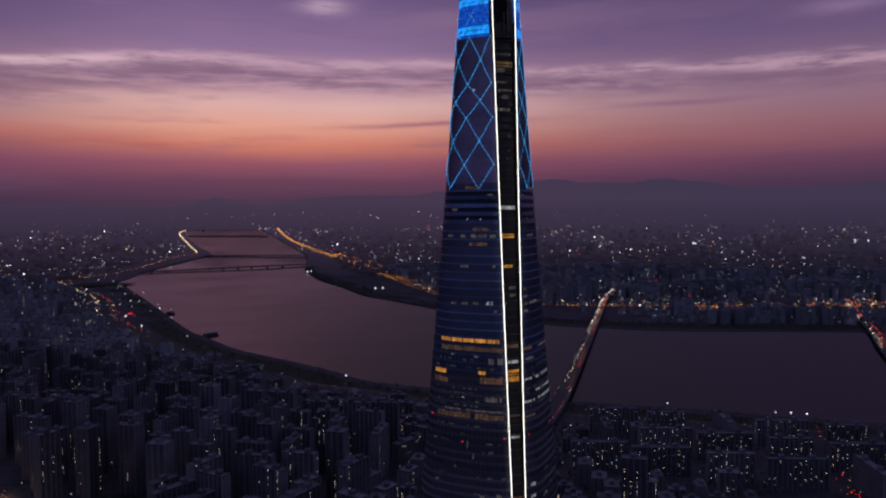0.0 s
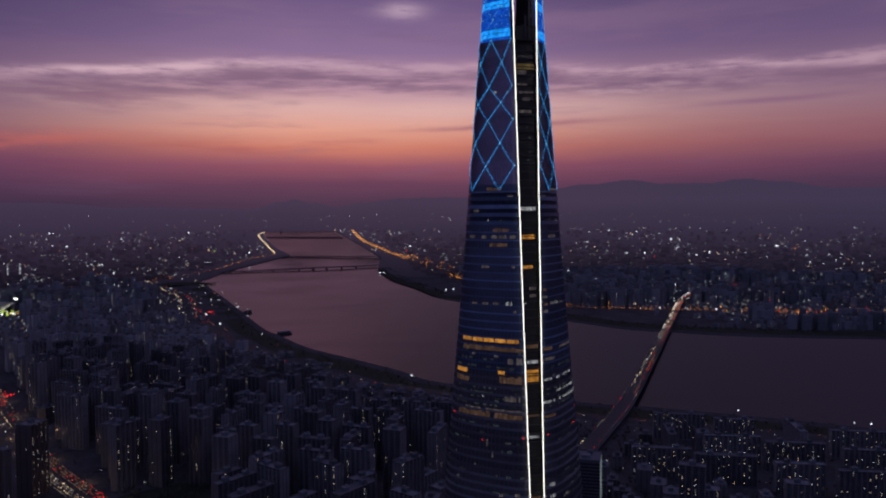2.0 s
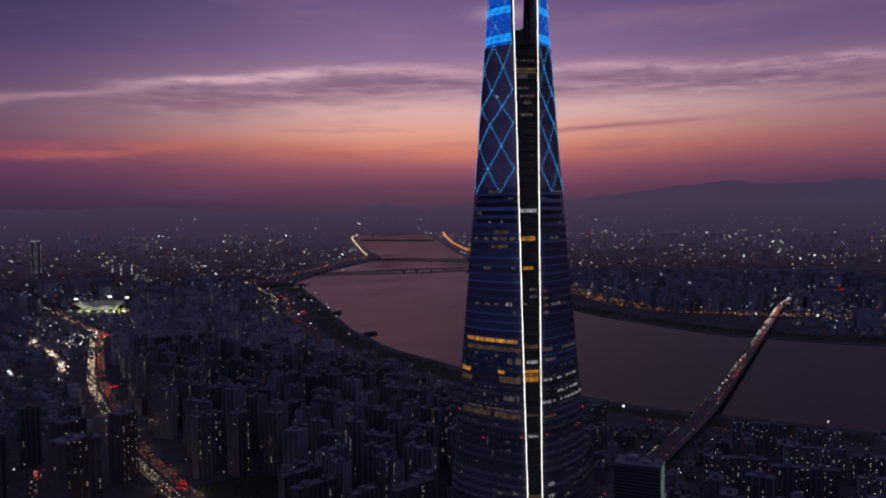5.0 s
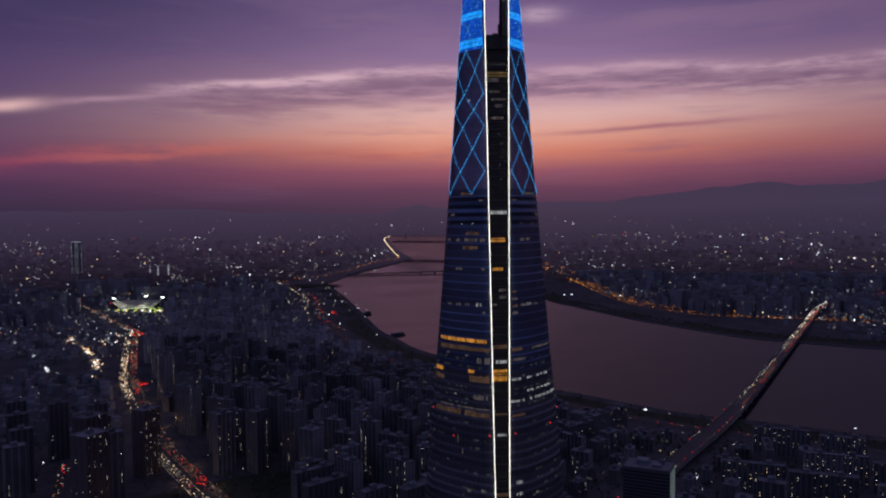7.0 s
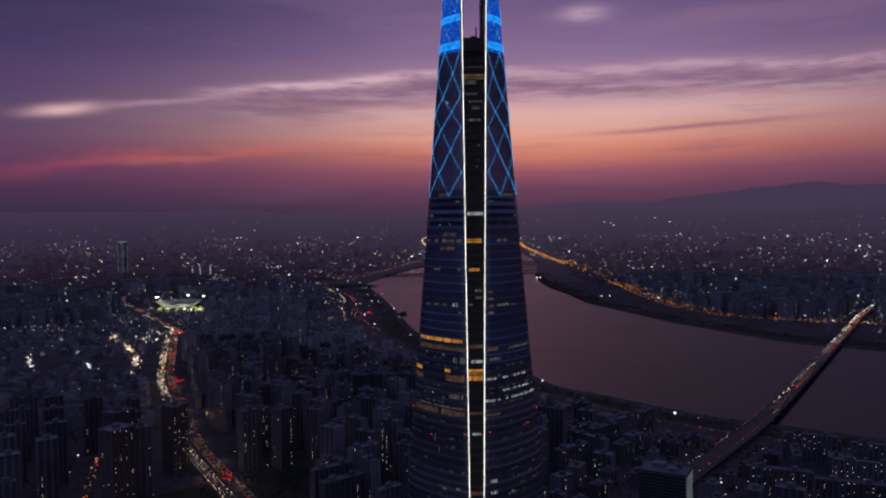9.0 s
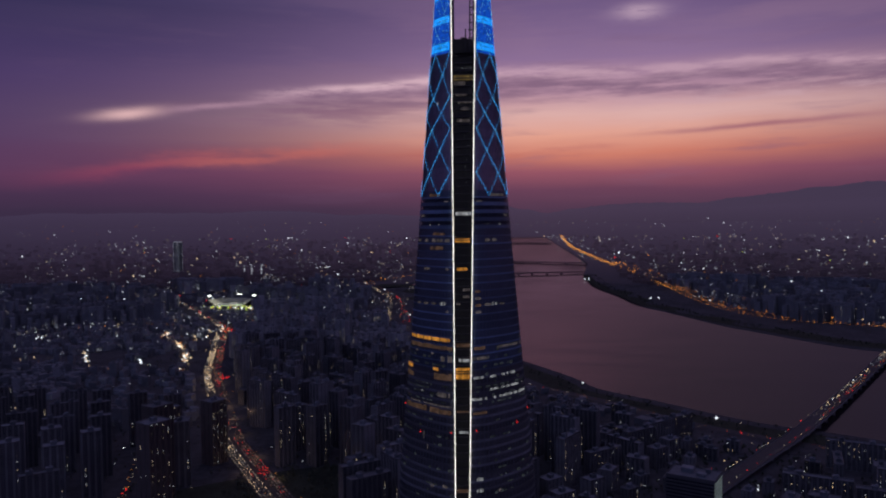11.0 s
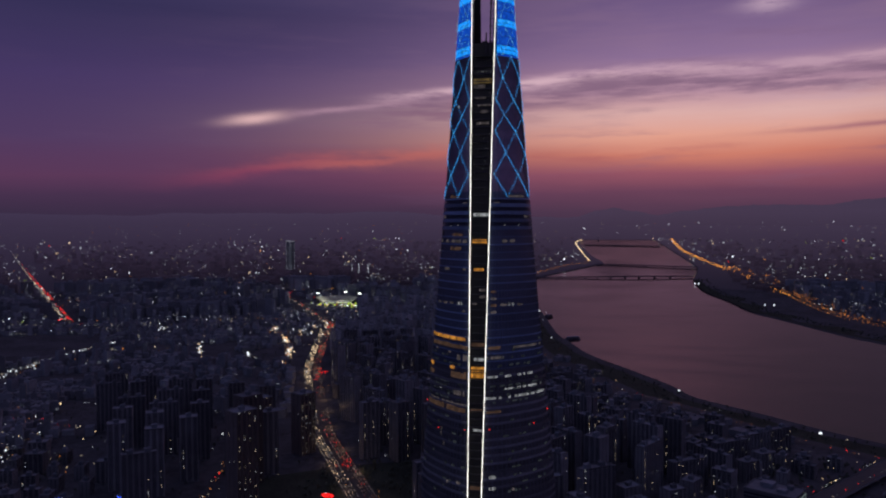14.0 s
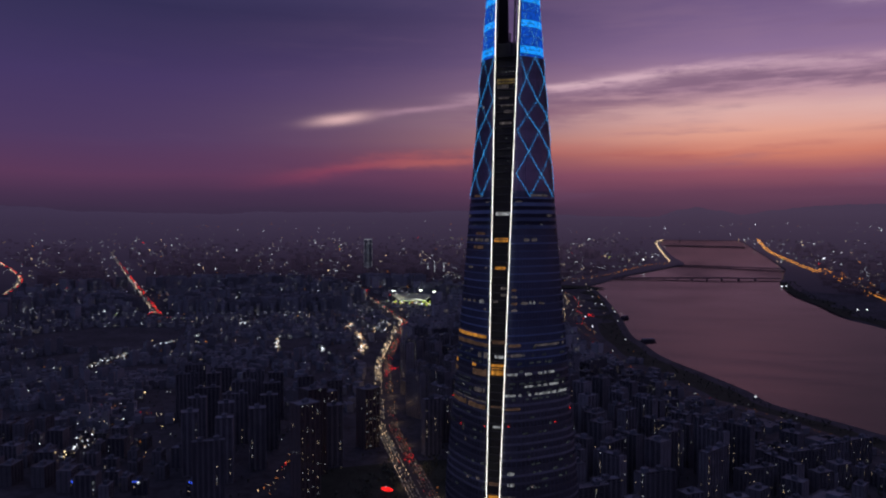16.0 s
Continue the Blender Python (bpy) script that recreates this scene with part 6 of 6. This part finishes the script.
# ---- the red sign beside the avenue ----
def street_sign(x, y, z, turn):
    e = tagged(new("street_sign"), "glowing red oval sign on steel posts beside the avenue", "sign")
    e.matrix_basis = pose(x, y, z, 0, 0, turn)
    s = Soup()
    rim = [(9.5 * math.cos(radians(a)), 3.4 * math.sin(radians(a))) for a in range(0, 360, 15)]
    s.face([(u, -0.35, 9 + v) for u, v in rim])
    part("lit_face", s.make("lit_face", [L_SIGN]), e, "evenly lit red face")
    s = Soup()
    for (u0, v0), (u1, v1) in zip(rim, rim[1:] + rim[:1]):
        s.face([(u0 * 1.04, -0.4, 9 + v0 * 1.04), (u1 * 1.04, -0.4, 9 + v1 * 1.04), (u1 * 1.04, 0.5, 9 + v1 * 1.04), (u0 * 1.04, 0.5, 9 + v0 * 1.04)])
    s.face([(u * 1.04, 0.5, 9 + v * 1.04) for u, v in reversed(rim)])
    part("case", s.make("case", [M_STEEL]), e)
    for u in (-7, 0, 7):
        s = Soup()
        s.box((u, 0.8, 0), (0.5, 0.5, 9))
        part("post", s.make("post", [M_STEEL]), e)


street_sign(SIGN_AT[0], SIGN_AT[1], LAND, 0.0)


# ---- street lamps of the main road ----
def pole_mesh():
    s = Soup()
    for z0, z1, w in ((0, 0.6, 0.5), (0.6, 5.5, 0.24), (5.5, 10.4, 0.17)):
        s.box((0, 0, z0), (w, w, z1 - z0))
    return s.make("pole", [M_STEEL])


def arm_mesh():
    s = Soup()
    s.box((1.4, 0, 10.2), (2.8, 0.12, 0.14))
    return s.make("arm", [M_STEEL])


def head_mesh():
    s = Soup()
    s.box((3.0, 0, 10.12), (1.0, 0.4, 0.16))
    s.box((3.0, 0, 10.28), (0.7, 0.28, 0.1))
    return s.make("head", [L_SODIUM])


POLE, ARM, HEAD = pole_mesh(), arm_mesh(), head_mesh()
GLOW_LAMP = bpy.data.lights.new("street_light", "POINT")
GLOW_LAMP.energy, GLOW_LAMP.color, GLOW_LAMP.shadow_soft_size = 3600.0, (1.0, 0.62, 0.38), 0.4
walked, side = 0.0, 1
for (x1, y1), (x2, y2) in zip(LINES["main"], LINES["main"][1:]):
    walked += math.hypot(x2 - x1, y2 - y1)
    if walked < 52 or y1 > 1400:
        continue
    walked, side = 0.0, -side
    a = math.atan2(y2 - y1, x2 - x1) + side * math.pi / 2
    lampost = tagged(new("street_lamp"), "tall grey street lamp with a warm glowing head beside the road", "street lamp", group="street lamps of the main road")
    lampost.matrix_basis = pose(x1 - 21 * math.cos(a), y1 - 21 * math.sin(a), LAND + 0.3, 0, 0, math.degrees(a))
    part("pole", POLE, lampost)
    part("arm", ARM, lampost)
    part("head", HEAD, lampost, "warm glowing lamp head")
    part("street_light", GLOW_LAMP, lampost, at=pose(3.0, 0, 9.6))


# ---- traffic ----
def traffic(line, w, step, mix, z=LAND + 0.4, jam=None, glow=1.0, lift=None, seed=1, red=0.2, head=0.28, calm=None, pale=0.15):
    """Queues of cars along a road: bodies in one mesh, lamps in the lamp soups."""
    r = random.Random(seed)
    bodies = Soup()
    pts = curve_through(line, step)
    for i, (a, b) in enumerate(zip(pts, pts[1:])):
        q = math.hypot(b[0] - a[0], b[1] - a[1]) or 1
        ux, uy = (b[0] - a[0]) / q, (b[1] - a[1]) / q
        zz = lift(i / len(pts)) if lift else z
        busy = 1.0 if jam is None else max(0.25, min(1.0, 0.55 + 1.3 * noise.noise((i * 0.045 * step / 8, seed, 0.3))))
        if calm and calm[0] < a[1] < calm[1]:
            busy *= 0.45
        if calm and a[1] < 640:
            busy *= 0.9
        for lane in range(-4, 5):
            if lane == 0 or r.random() > mix * busy:
                continue
            off = lane * w / 9.5 + r.uniform(-0.6, 0.6)
            s0 = r.uniform(0, q)
            x, y = a[0] + ux * s0 + uy * off, a[1] + uy * s0 - ux * off
            turn = math.degrees(math.atan2(uy, ux))
            bodies.box((x, y, zz), (4.5, 1.8, 0.75), turn, warp=far)
            bodies.box((x - ux * 0.2, y - uy * 0.2, zz + 0.75), (2.4, 1.6, 0.6), turn, warp=far)
            away = lane > 0
            size = px(x, y) * glow * r.uniform(0.42, 0.8)
            if away:
                lamp("red" if r.random() < red else ("sodium_faint" if r.random() < 0.5 else "warm_faint"), x - ux * 2.4, y - uy * 2.4, zz + 0.9, size * 0.8)
            else:
                lamp("warm" if r.random() < head else ("warm_faint" if r.random() > pale else "cool_faint" if r.random() < 0.7 else "cool"), x - ux * 2.4, y - uy * 2.4, zz + 0.8, size)
    tagged(new("cars", bodies.make("cars", [M_CAR])), "dense queue of cars with lit lamps", "cars", kind="stuff")


traffic(MAIN[:10], 46, 8, 0.9, jam=1, glow=0.95, seed=3, head=0.36, calm=(900, 1290))
traffic(MAIN[9:], 30, 12, 0.4, jam=1, seed=4)
traffic(BRIDGE[1:9], 25, 10, 0.6, jam=1, glow=0.8, head=0.22, red=0.35, pale=0.5, lift=lambda u: LAND + 2 + 10.6 * min(1.0, u * 5, (1 - u) * 5 + 0.3), seed=5)
traffic(EAST[1:], 26, 11, 0.4, jam=1, glow=0.95, head=0.3, red=0.5, lift=lambda u: LAND + 2 + 10.6 * min(1.0, u * 5, (1 - u) * 5 + 0.3), seed=9)
traffic(REDROAD[:5], 34, 16, 0.75, jam=1, glow=1.0, seed=6, red=0.85, head=0.1)
traffic(REDROAD2, 26, 20, 0.6, jam=1, glow=1.0, seed=7, red=0.7, head=0.2)
for x, y, m in ((-800, 1389, 16), (-1150, 2190, 12), (-424, 712, 16), (-1980, 3380, 14), (-560, 2760, 8), (-2320, 2080, 10)):
    for _ in range(m):
        lamp("red", x + rl.gauss(9, 8), y + rl.gauss(0, 12), LAND + rl.uniform(1, 6), px(x, y) * rl.uniform(0.4, 0.85))
for kind, s in lamps.items():
    tagged(new(kind + "_lamps", s.make(kind + "_lamps", [MATS[kind]])), "scattered " + kind.replace("_", " ") + " lamps of streets, signs and cars", "lamps", kind="stuff")
